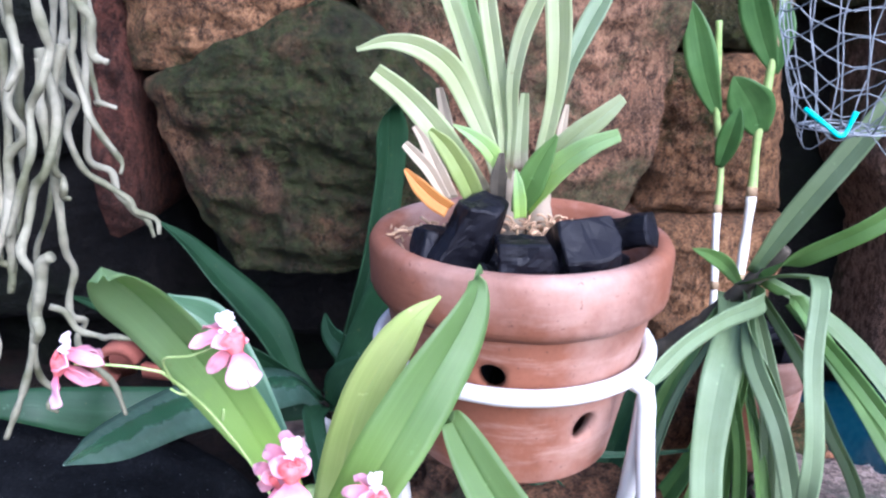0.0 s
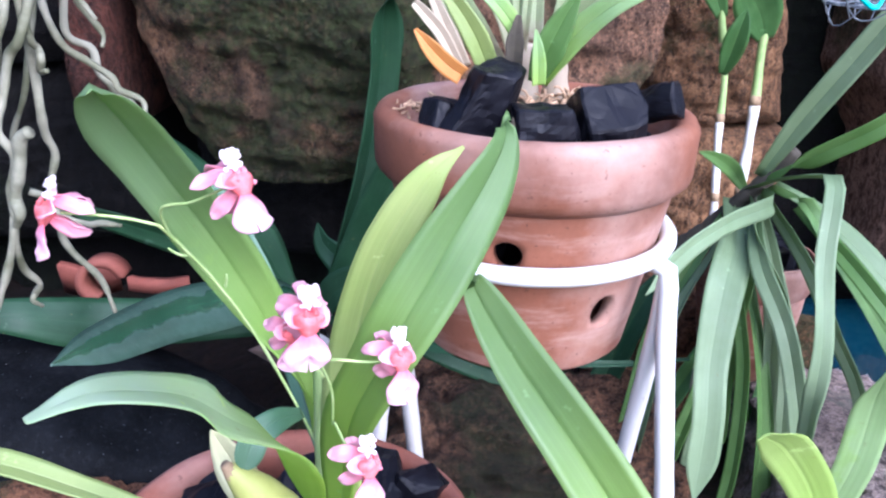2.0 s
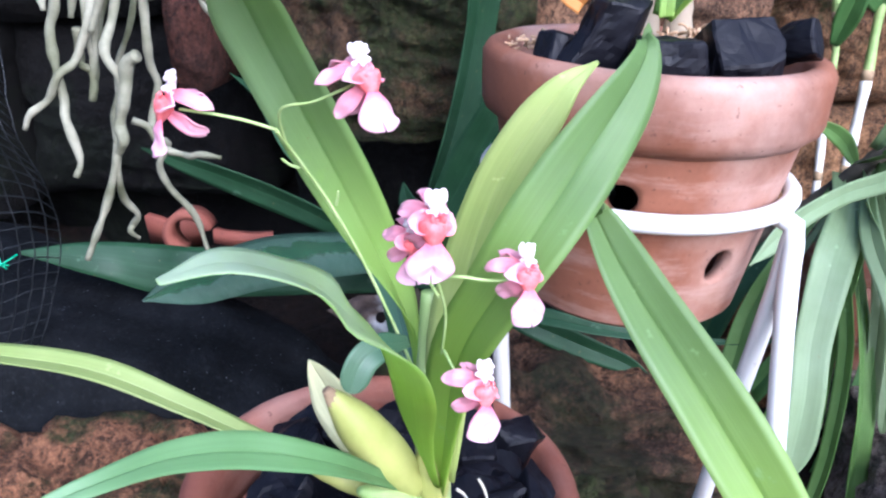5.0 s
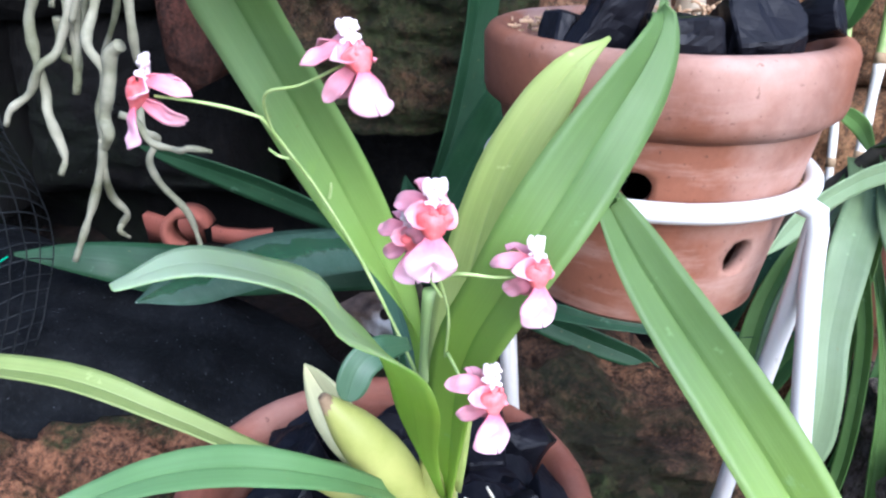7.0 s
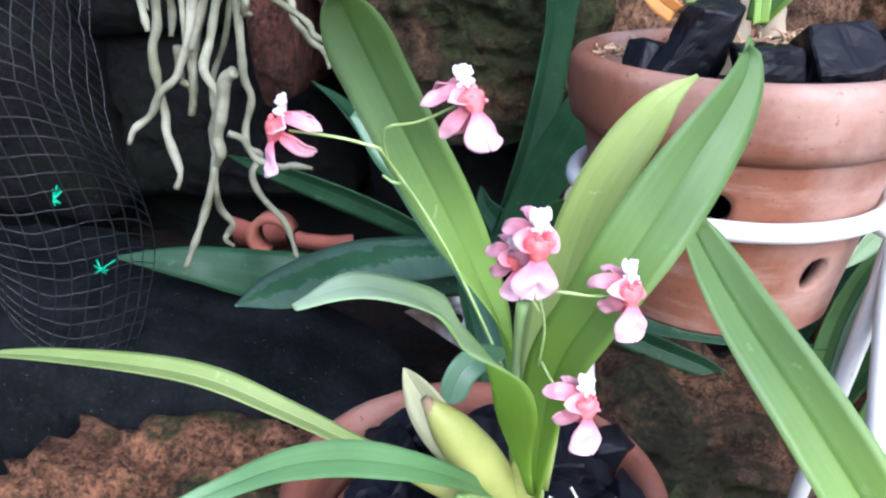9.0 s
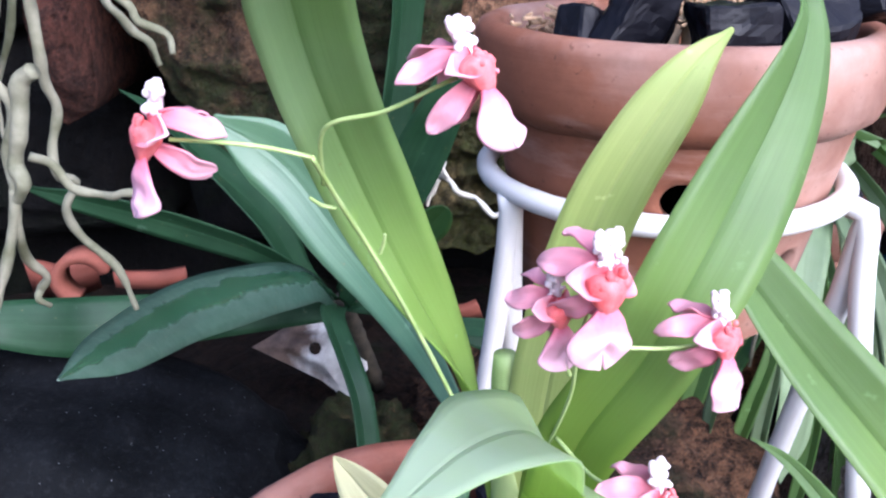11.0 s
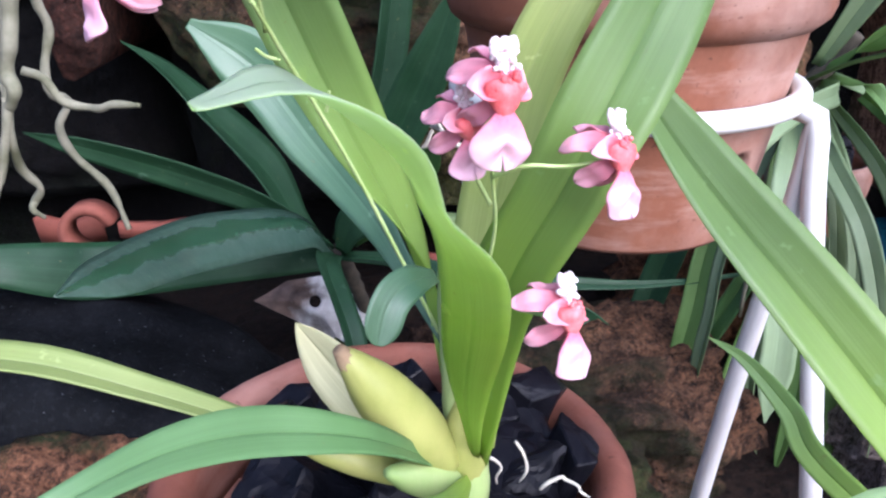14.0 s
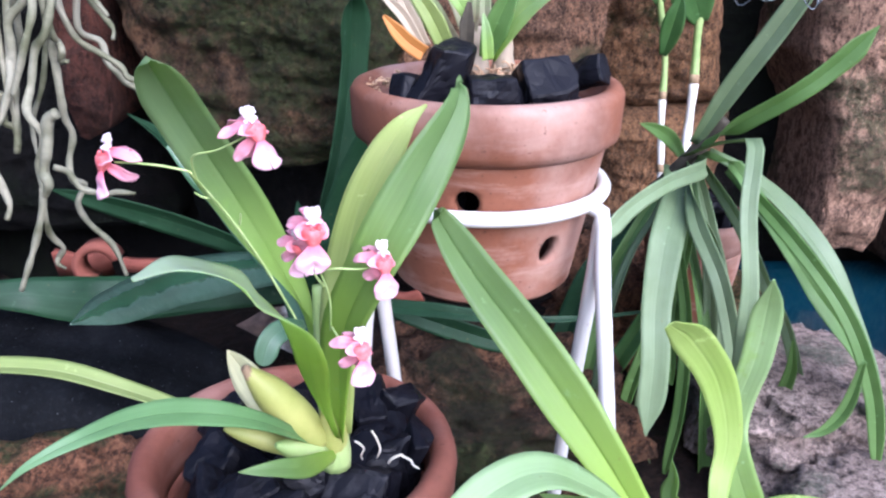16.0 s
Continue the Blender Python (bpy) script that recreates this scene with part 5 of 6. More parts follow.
leaf(rear, [(0.0740, 0.5150, 0.5230), (0.0820, 0.5250, 0.5550), (0.0890, 0.5300, 0.5840), (0.0970, 0.5350, 0.6030), (0.1060, 0.5400, 0.6200), (0.1170, 0.5450, 0.6420)], 0.0116, (0.41, 0.41, 0.41, 0.53, 0.66, 0.93, 1.00, 0.77, 0.35), 0.25, (-0.2, -0.96, 0.2), leaf_strap)
leaf(rear, [(0.0730, 0.5000, 0.5260), (0.0810, 0.4900, 0.5470), (0.0900, 0.4820, 0.5600), (0.1000, 0.4760, 0.5700), (0.1080, 0.4720, 0.5790)], 0.0119, (0.71, 0.82, 0.92, 1.00, 0.98, 0.95, 0.84, 0.67, 0.42), 0.16, (-0.35, -0.92, 0.1), leaf_glauc)
leaf(rear, [(0.0680, 0.4900, 0.5220), (0.0750, 0.4820, 0.5360), (0.0850, 0.4740, 0.5490), (0.0950, 0.4670, 0.5580), (0.1060, 0.4620, 0.5640)], 0.0136, (0.69, 0.85, 1.00, 0.97, 0.91, 0.82, 0.71, 0.58, 0.44), 0.16, (-0.4, -0.85, 0.3), leaf_pale)
leaf(rear, [(0.0640, 0.4780, 0.5230), (0.0680, 0.4730, 0.5370), (0.0730, 0.4700, 0.5500), (0.0790, 0.4680, 0.5620)], 0.0146, (0.48, 0.67, 0.85, 1.00, 0.93, 0.85, 0.68, 0.41, 0.14), 0.18, (-0.1, -0.97, 0.2), leaf_bright)
leaf(rear, [(0.0640, 0.4660, 0.5240), (0.0630, 0.4640, 0.5340), (0.0620, 0.4630, 0.5410), (0.0610, 0.4630, 0.5470)], 0.0067, (0.94, 0.96, 0.98, 1.00, 0.94, 0.81, 0.67, 0.41, 0.15), 0.25, (0.1, -0.97, 0.2), leaf_pale)
leaf(rear, [(0.0560, 0.4880, 0.5390), (0.0500, 0.4840, 0.5500), (0.0420, 0.4800, 0.5580), (0.0320, 0.4770, 0.5640)], 0.0090, (0.61, 0.75, 0.90, 1.00, 0.90, 0.81, 0.62, 0.38, 0.15), 0.20, (0.2, -0.9, 0.4), leaf_pale)
leaf(rear, [(0.0320, 0.4820, 0.5280), (0.0250, 0.4800, 0.5420), (0.0190, 0.4780, 0.5550), (0.0140, 0.4770, 0.5630)], 0.0080, (0.89, 0.92, 0.96, 1.00, 0.91, 0.79, 0.67, 0.53, 0.39), 0.25, (0.2, -0.96, -0.2), leaf_husk)
leaf(rear, [(0.0430, 0.4870, 0.5270), (0.0360, 0.4840, 0.5420), (0.0280, 0.4820, 0.5540), (0.0210, 0.4800, 0.5610)], 0.0118, (0.93, 0.95, 0.98, 1.00, 0.94, 0.86, 0.77, 0.55, 0.31), 0.25, (0.2, -0.96, -0.2), leaf_olive)
leaf(rear, [(0.0300, 0.4740, 0.5290), (0.0220, 0.4720, 0.5430), (0.0150, 0.4710, 0.5510), (0.0100, 0.4700, 0.5560)], 0.0063, (0.85, 0.89, 0.93, 0.97, 1.00, 0.96, 0.93, 0.81, 0.66), 0.30, (0.2, -0.96, -0.2), leaf_husk)
leaf(rear, [(0.0310, 0.4660, 0.5270), (0.0240, 0.4640, 0.5320), (0.0170, 0.4620, 0.5390), (0.0110, 0.4610, 0.5460)], 0.0092, (0.96, 0.98, 1.00, 0.98, 0.92, 0.86, 0.69, 0.45, 0.22), 0.25, (0.28, -0.94, -0.18), leaf_dry)
leaf(rear, [(0.0310, 0.5050, 0.5370), (0.0280, 0.5080, 0.5590), (0.0240, 0.5100, 0.5770)], 0.0073, (0.94, 0.95, 0.97, 0.98, 1.00, 0.93, 0.80, 0.67, 0.54), 0.30, (0.1, -0.98, 0), leaf_husk)
leaf(rear, [(0.0670, 0.5200, 0.5350), (0.0670, 0.5250, 0.5550), (0.0680, 0.5300, 0.5730)], 0.0077, (1.00, 1.00, 1.00, 1.00, 1.00, 0.92, 0.81, 0.71, 0.61), 0.25, (-0.1, -0.98, 0), leaf_glauc)
leaf(rear, [(0.0850, 0.5150, 0.5390), (0.0870, 0.5180, 0.5570), (0.0890, 0.5200, 0.5690)], 0.0052, (1.00, 1.00, 1.00, 1.00, 0.99, 0.96, 0.78, 0.61, 0.44), 0.25, (-0.1, -0.98, 0), leaf_husk)
leaf(rear, [(0.0540, 0.4820, 0.5290), (0.0540, 0.4810, 0.5400), (0.0550, 0.4800, 0.5510)], 0.0086, (0.95, 0.96, 0.98, 0.99, 1.00, 0.83, 0.65, 0.48, 0.31), 0.25, (0.0, -0.98, 0.1), stem_brown)

# leaves
leaf(cane, [(0.300, 0.965, 0.507), (0.282, 0.955, 0.542), (0.268, 0.950, 0.582), (0.256, 0.945, 0.619)], 0.033, "lance", 0.12, (-0.25, -0.95, -0.21), leaf_cane)
leaf(cane, [(0.308, 0.960, 0.451), (0.310, 0.950, 0.474), (0.312, 0.940, 0.499), (0.314, 0.935, 0.517)], 0.025, "lance", 0.2, (-0.41, -0.87, -0.26), leaf_cane)
leaf(cane, [(0.355, 0.985, 0.484), (0.340, 0.970, 0.510), (0.321, 0.955, 0.532), (0.308, 0.950, 0.546)], 0.048, "lance", 0.1, (0.02, -0.88, -0.47), leaf_cane)
leaf(cane, [(0.359, 0.985, 0.553), (0.343, 0.980, 0.582), (0.328, 0.975, 0.615), (0.315, 0.970, 0.653)], 0.034, "lance", 0.12, (-0.29, -0.93, -0.24), leaf_cane)
leaf(cane, [(0.361, 0.985, 0.547), (0.362, 0.980, 0.588), (0.363, 0.980, 0.621)], 0.026, "lance", 0.12, (-0.38, -0.92, -0.05), leaf_cane)

# hanging roots
root(hanging, [(-0.188, 0.500, 0.596), (-0.190, 0.490, 0.517), (-0.199, 0.485, 0.488), (-0.212, 0.480, 0.470), (-0.225, 0.478, 0.455)], 0.0026)
root(hanging, [(-0.201, 0.490, 0.590), (-0.205, 0.485, 0.516), (-0.206, 0.480, 0.484), (-0.205, 0.480, 0.461), (-0.204, 0.480, 0.432)], 0.0028)
root(hanging, [(-0.170, 0.500, 0.592), (-0.169, 0.490, 0.534), (-0.179, 0.485, 0.507), (-0.175, 0.480, 0.480), (-0.180, 0.478, 0.448), (-0.203, 0.478, 0.389)], 0.0026)
root(hanging, [(-0.180, 0.478, 0.451), (-0.186, 0.490, 0.419), (-0.188, 0.500, 0.401), (-0.186, 0.501, 0.393)], 0.0022)
root(hanging, [(-0.164, 0.510, 0.593), (-0.175, 0.510, 0.512), (-0.177, 0.515, 0.482), (-0.181, 0.520, 0.455), (-0.176, 0.525, 0.438), (-0.180, 0.530, 0.412), (-0.163, 0.535, 0.373)], 0.0024)
root(hanging, [(-0.164, 0.475, 0.494), (-0.172, 0.478, 0.481), (-0.178, 0.479, 0.460), (-0.181, 0.479, 0.445)], 0.0031)
root(hanging, [(-0.182, 0.500, 0.457), (-0.168, 0.500, 0.444), (-0.151, 0.495, 0.442), (-0.134, 0.490, 0.444)], 0.0019)
root(hanging, [(-0.171, 0.530, 0.594), (-0.171, 0.540, 0.530), (-0.159, 0.545, 0.509), (-0.151, 0.550, 0.496), (-0.142, 0.550, 0.482)], 0.0024)
root(hanging, [(-0.170, 0.500, 0.587), (-0.170, 0.500, 0.533), (-0.166, 0.500, 0.523), (-0.164, 0.500, 0.517)], 0.0026)
root(hanging, [(-0.199, 0.490, 0.502), (-0.199, 0.490, 0.485), (-0.194, 0.490, 0.472)], 0.0024)
root(hanging, [(-0.196, 0.470, 0.589), (-0.200, 0.470, 0.534), (-0.202, 0.470, 0.512)], 0.0024)
root(hanging, [(-0.202, 0.500, 0.591), (-0.206, 0.500, 0.531), (-0.207, 0.500, 0.505)], 0.0026)
root(hanging, [(-0.191, 0.520, 0.592), (-0.197, 0.520, 0.521), (-0.206, 0.520, 0.491)], 0.0028)
root(hanging, [(-0.214, 0.480, 0.594), (-0.213, 0.480, 0.563), (-0.208, 0.480, 0.540), (-0.207, 0.480, 0.520)], 0.0029)
root(hanging, [(-0.149, 0.500, 0.652), (-0.149, 0.500, 0.615), (-0.144, 0.500, 0.599), (-0.137, 0.500, 0.586)], 0.0029)
root(hanging, [(-0.159, 0.470, 0.649), (-0.166, 0.470, 0.615), (-0.164, 0.470, 0.588), (-0.172, 0.470, 0.575)], 0.0026)
root(hanging, [(-0.154, 0.480, 0.650), (-0.156, 0.480, 0.600), (-0.161, 0.480, 0.577), (-0.169, 0.480, 0.547), (-0.187, 0.480, 0.502)], 0.0026)
root(hanging, [(-0.161, 0.510, 0.653), (-0.157, 0.510, 0.598), (-0.155, 0.510, 0.565), (-0.142, 0.510, 0.540)], 0.0022)
root(hanging, [(-0.158, 0.520, 0.654), (-0.157, 0.520, 0.587), (-0.153, 0.520, 0.546), (-0.145, 0.520, 0.526)], 0.0022)
root(hanging, [(-0.165, 0.490, 0.651), (-0.176, 0.490, 0.589), (-0.177, 0.490, 0.551), (-0.188, 0.490, 0.525), (-0.196, 0.490, 0.468)], 0.0026)
root(hanging, [(-0.168, 0.530, 0.654), (-0.175, 0.530, 0.580), (-0.169, 0.530, 0.562), (-0.176, 0.530, 0.544), (-0.157, 0.530, 0.517), (-0.143, 0.530, 0.503), (-0.131, 0.530, 0.490)], 0.0024)
root(hanging, [(-0.182, 0.540, 0.655), (-0.184, 0.540, 0.585), (-0.191, 0.540, 0.523), (-0.207, 0.540, 0.476), (-0.207, 0.540, 0.448)], 0.0021)
root(hanging, [(-0.180, 0.490, 0.651), (-0.191, 0.490, 0.562), (-0.194, 0.490, 0.498), (-0.195, 0.490, 0.469)], 0.0022)
root(hanging, [(-0.159, 0.540, 0.655), (-0.161, 0.540, 0.597), (-0.162, 0.540, 0.561), (-0.152, 0.540, 0.558)], 0.0021)

# sheath, bulbs and stalks of the flowering orchid
bm = bmesh.new()
tube(bm, [(-0.0125, 0.362, 0.350), (-0.013, 0.362, 0.375), (-0.016, 0.368, 0.412), (-0.017, 0.370, 0.440)], 0.0072, 24, 12, taper=lambda s: 1.05 - 0.62 * s, wobble=0.1)
part("sheath", bm, sheath_mat, front)


def bulb(at, to, r, name, material):
    a, b = Vector(at), Vector(to)
    bm = bmesh.new()
    tube(bm, [a, a.lerp(b, 0.33), a.lerp(b, 0.66), b], r, 26, 18, taper=lambda s: max(0.12, math.sin(math.pi * min(1, 0.16 + 0.80 * s)) ** 0.7), wobble=0.05)
    return part(name, bm, material, front)


b1 = bulb((-0.019, 0.357, 0.367), (-0.046, 0.344, 0.413), 0.0088, "pseudobulb", bulb_mat)
bm = bmesh.new()
tube(bm, [(-0.0445, 0.3447, 0.410), (-0.047, 0.3435, 0.4145)], 0.0034, 6, 10, taper=lambda s: 1 - 0.5 * s)
part("tip", bm, brown_tip, b1, "dry brown tip")
bulb((-0.014, 0.357, 0.358), (-0.036, 0.342, 0.376), 0.0056, "pseudobulb", sheath_mat)
bulb((-0.0125, 0.362, 0.354), (-0.014, 0.358, 0.388), 0.0070, "pseudobulb", bulb_mat)
bulb((-0.024, 0.361, 0.358), (-0.062, 0.357, 0.375), 0.0050, "pseudobulb", bulb_mat)
leaf(front, [(-0.030, 0.360, 0.368), (-0.045, 0.368, 0.385), (-0.058, 0.378, 0.397), (-0.063, 0.381, 0.402)], 0.0175, "lance", 0.18, (-0.2, -0.9, 0.35), leaf_bract, "bract", label="pale papery bract")
spike = [(-0.018, 0.372, 0.398), (-0.030, 0.3735, 0.425), (-0.041, 0.3705, 0.451), (-0.0510, 0.3625, 0.4745), (-0.0563, 0.3540, 0.4880), (-0.0587, 0.3480, 0.4955), (-0.0603, 0.3433, 0.5007)]
bm = bmesh.new()
tube(bm, spike, 0.0006, 60, 7, wobble=0.08)
part("flower_stalk", bm, spike_mat, front)
for pts in ([(-0.0590, 0.3500, 0.4930), (-0.0572, 0.3383, 0.5076), (-0.046, 0.333, 0.512), (-0.0335, 0.3300, 0.5185)],
            [(-0.0603, 0.3433, 0.5007), (-0.068, 0.3405, 0.5035), (-0.0756, 0.3375, 0.5055), (-0.0840, 0.3330, 0.5075)],
            [(-0.0570, 0.3560, 0.4855), (-0.0600, 0.3555, 0.4865), (-0.0625, 0.3550, 0.4885)],
            [(-0.0480, 0.3650, 0.4710), (-0.0470, 0.3635, 0.4745), (-0.0468, 0.3630, 0.4765)],
            [(-0.013, 0.362, 0.400), (-0.010, 0.345, 0.430), (-0.0084, 0.3342, 0.4508), (-0.0105, 0.3240, 0.4680), (-0.0110, 0.3130, 0.4850)],
            [(-0.0105, 0.3250, 0.4660), (-0.0041, 0.3195, 0.4701), (0.004, 0.3190, 0.4700), (0.0125, 0.3175, 0.4715)],
            [(-0.009, 0.342, 0.434), (-0.003, 0.330, 0.432), (0.0040, 0.3130, 0.4380)],
            [(-0.0100, 0.3300, 0.4580), (-0.0150, 0.3260, 0.4690), (-0.0165, 0.3190, 0.4780)]):
    bm = bmesh.new()
    tube(bm, pts, 0.00046, 24, 7, wobble=0.08, taper=lambda s: 1.15 - 0.3 * s)
    part("flower_stalk", bm, spike_mat, front)


def petal_bm(length, width, curl, waist=0.34, peak=0.62, notch=0.0, n=14, across=8, cup=0.12, seed=0, frill=1.0):
    """A petal along +x, its face to +z, curling to -z; notch splits its end into two lobes."""
    bm = bmesh.new()
    uvl = bm.loops.layers.uv.new("UVMap")
    tops, lows = [], []
    for i in range(n + 1):
        s = i / n
        w = width * 0.5 * (waist + (1 - waist) * math.sin(min(1, s / peak) * math.pi / 2) ** 1.3) * (1 if s < peak else max(0.10, math.sqrt(max(0, 1 - ((s - peak) / (1 - peak)) ** 2))))
        a = curl * s
        x, z = length * math.sin(a) / curl, -length * (1 - math.cos(a)) / curl
        ta, tb = [], []
        for k in range(across + 1):
            u = -1 + 2 * k / across
            back = notch * length * max(0, s - 0.3) / 0.7 * max(0, 1 - abs(u) * 1.4) ** 1.6
            wave = frill * noise.noise(Vector((s * 3, u * 2.5, seed * 1.7)))
            q = Vector((x - back, u * w * (1 + 0.22 * wave), z + cup * w * (abs(u) ** 1.6) * 2 + 0.60 * w * wave * s + frill * 0.22 * w * abs(u) * s * math.sin(s * 13 + u * 1.5 + seed * 2.3) + 0.0006 * s * math.sin(s * 11 + seed)))
            ta.append(bm.verts.new(q + Vector((0, 0, 0.00025))))
            tb.append(bm.verts.new(q - Vector((0, 0, 0.00025))))
        tops.append(ta)
        lows.append(tb)

    def quad(vs, ss):
        f = bm.faces.new(vs)
        for lp, s in zip(f.loops, ss):
            lp[uvl].uv = (0.5, s)
    for i in range(n):
        p, q = i / n, (i + 1) / n
        for k in range(across):
            quad((tops[i][k], tops[i][k + 1], tops[i + 1][k + 1], tops[i + 1][k]), (p, p, q, q))
            quad((lows[i][k], lows[i + 1][k], lows[i + 1][k + 1], lows[i][k + 1]), (p, q, q, p))
        for k in (0, across):
            quad((tops[i][k], tops[i + 1][k], lows[i + 1][k], lows[i][k]), (p, q, q, p))
    for i in (0, n):
        for k in range(across):
            quad((tops[i][k], lows[i][k], lows[i][k + 1], tops[i][k + 1]), (i / n,) * 4)
    return bm


def blob(bm, at, r, squash=(1, 1, 1), seed=0.0, sub=3):
    made = bmesh.ops.create_icosphere(bm, subdivisions=sub, radius=1)["verts"]
    for v in made:
        k = 1 + 0.18 * noise.noise(v.co * 2.2 + Vector((seed, 0, 0)))
        v.co = Vector((v.co.x * r * squash[0] * k + at[0], v.co.y * r * squash[1] * k + at[1], v.co.z * r * squash[2] * k + at[2]))


def flower(at, facing, upright, size, seed, sweep=0.0, drop=80.0):
    """A bloom: white winged column over a coral throat between two side lobes, a hanging two-lobed lip, narrow petals swept back. x is the way it faces."""
    rnd = random.Random(seed)
    up = Vector(upright).normalized()
    f = Vector(facing)
    f = (f - up * f.dot(up)).normalized()
    side = up.cross(f)
    m = Matrix.Translation(at) @ Matrix((f, side, up)).transposed().to_4x4() @ Matrix.Scale(size, 4)
    # throat: broad above, narrow where the lip begins, with a warty crest
    bm = bmesh.new()
    blob(bm, (0, 0, 0), 1.0, (1, 1, 1), seed)
    for v in bm.verts:
        wide = 1.0 + 0.85 * v.co.z
        v.co = Vector((v.co.x * 0.0022 * wide + 0.0008, v.co.y * 0.0032 * wide, v.co.z * 0.0042 - 0.0008))
    for k in range(16):
        y = rnd.uniform(-0.0021, 0.0021)
        blob(bm, (0.0024 + rnd.uniform(-3, 4) * 1e-4, y, 0.0026 + rnd.uniform(-0.0018, 0.0012)), rnd.uniform(0.00045, 0.0008), (1, 1, 1), seed + k, 2)
    bmesh.ops.transform(bm, matrix=m, verts=bm.verts)
    core = part("flower", bm, callus_mat, front, "small pink orchid bloom with a coral throat")
    bm = bmesh.new()
    blob(bm, (0.0002, 0, 0.0058), 0.0014, (1, 0.9, 2.1), seed + 3)
    for y in (-0.0017, 0.0017):
        blob(bm, (0.0008, y, 0.0088 + rnd.uniform(-4, 4) * 1e-4), 0.0013, (0.7, 0.95, 1.45), seed + 4 + y)
    blob(bm, (0.0013, 0, 0.0090), 0.0012, (0.9, 1.0, 1.2), seed + 6)
    for k in range(26):
        blob(bm, (0.0010 + rnd.uniform(-9, 9) * 1e-4, rnd.uniform(-0.0025, 0.0025), rnd.uniform(0.0048, 0.0104)), rnd.uniform(0.0004, 0.0009), (1, 1, 1), seed + 20 + k, 2)
    bmesh.ops.transform(bm, matrix=m, verts=bm.verts)
    part("column", bm, column_mat, core, "white winged column")
    bm = petal_bm(0.0108, 0.0126, 0.45, 0.30, 0.60, 0.30, 24, 18, -0.20, seed, 0.30)
    bmesh.ops.transform(bm, matrix=m @ pose(0.0014, 0, -0.0026, 0, drop + rnd.uniform(-4, 4), rnd.uniform(-4, 4)), verts=bm.verts)
    part("lip", bm, lip_mat, core, "pale two-lobed lip")
    # (turn round the face, lean from the way it faces, length, width, height of its foot)
    for turn, lean, ln, wd, lift in ((18, 80, 0.0066, 0.0062, 0.0010), (162, 80, 0.0066, 0.0062, 0.0010), (12, 126, 0.0128, 0.0047, 0.0040), (168, 126, 0.0128, 0.0047, 0.0040),
                                     (90, 140, 0.0112, 0.0048, 0.0048), (222, 130, 0.0126, 0.0045, 0.0), (-42, 130, 0.0126, 0.0045, 0.0)):
        lobe = lean < 90
        if not lobe:
            lean += sweep
            wd *= rnd.uniform(0.9, 1.12)
        bm = petal_bm(ln, wd, 0.9 if lobe else 0.5 + rnd.uniform(-0.25, 0.5), 0.62 if lobe else 0.5, 0.55, seed=seed + turn, cup=0.30 if lobe else 0.16, frill=0.5 if lobe else 1.0)
        t = radians(turn + rnd.uniform(-6, 6))
        lean = radians(lean + rnd.uniform(-6, 6))
        way = Vector((math.cos(lean), math.sin(lean) * math.cos(t), math.sin(lean) * math.sin(t)))
        face = (Vector((1, 0, 0.25)) - way * way.dot(Vector((1, 0, 0.25))))
        face = face.normalized() if face.length > 0.05 else Vector((0, 0, 1))
        r = Matrix((way, face.cross(way), face)).transposed().to_4x4()
        bmesh.ops.transform(bm, matrix=m @ pose(0, 0, lift) @ r, verts=bm.verts)
        part("side_lobe" if lobe else "petal", bm, lobe_mat if lobe else petal_mat, core)
    return core


flower((-0.0869, 0.3313, 0.5075), (-0.90, -0.42, 0.0), (0.24, 0.27, 1.0), 1.02, 11, 12)
flower((-0.0306, 0.3260, 0.5193), (0.80, -0.55, 0.45), (-0.50, 0.44, 1.0), 1.02, 12, 10)
flower((-0.0105, 0.3098, 0.4867), (0.38, -0.92, 0.10), (-0.01, 0.20, 1.0), 1.04, 13, 0)
flower((0.0139, 0.3159, 0.4724), (0.66, -0.74, 0.05), (-0.14, 0.33, 1.0), 0.92, 14, 8)
flower((0.0049, 0.3118, 0.4384), (0.66, -0.74, 0.05), (-0.12, 0.45, 1.0), 0.94, 15, 8)
flower((-0.0165, 0.3170, 0.4790), (0.55, -0.80, 0.10), (-0.10, 0.2, 1.0), 0.78, 16, 6)

# roots creeping over the charcoal of the front pot
for pts in ([(0.004, 0.372, 0.362), (0.008, 0.372, 0.352), (0.006, 0.374, 0.344)], [(0.012, 0.368, 0.346), (0.018, 0.366, 0.352), (0.023, 0.364, 0.350), (0.027, 0.363, 0.346)],
            [(-0.004, 0.372, 0.356), (0.000, 0.374, 0.350), (-0.001, 0.376, 0.342)]):
    root(front, pts, 0.0006, root_pale)

# base of the leafy orchid
for at, to, r in (((0.150, 0.300, 0.310), (0.150, 0.308, 0.350), 0.0085), ((0.170, 0.298, 0.310), (0.176, 0.310, 0.355), 0.0080), ((0.138, 0.292, 0.310), (0.134, 0.296, 0.345), 0.0075)):
    bm = bmesh.new()
    tube(bm, [at, to], r, 16, 14, taper=lambda s: max(0.35, 1 - 0.62 * s))
    part("pseudobulb", bm, sheath_mat, right)

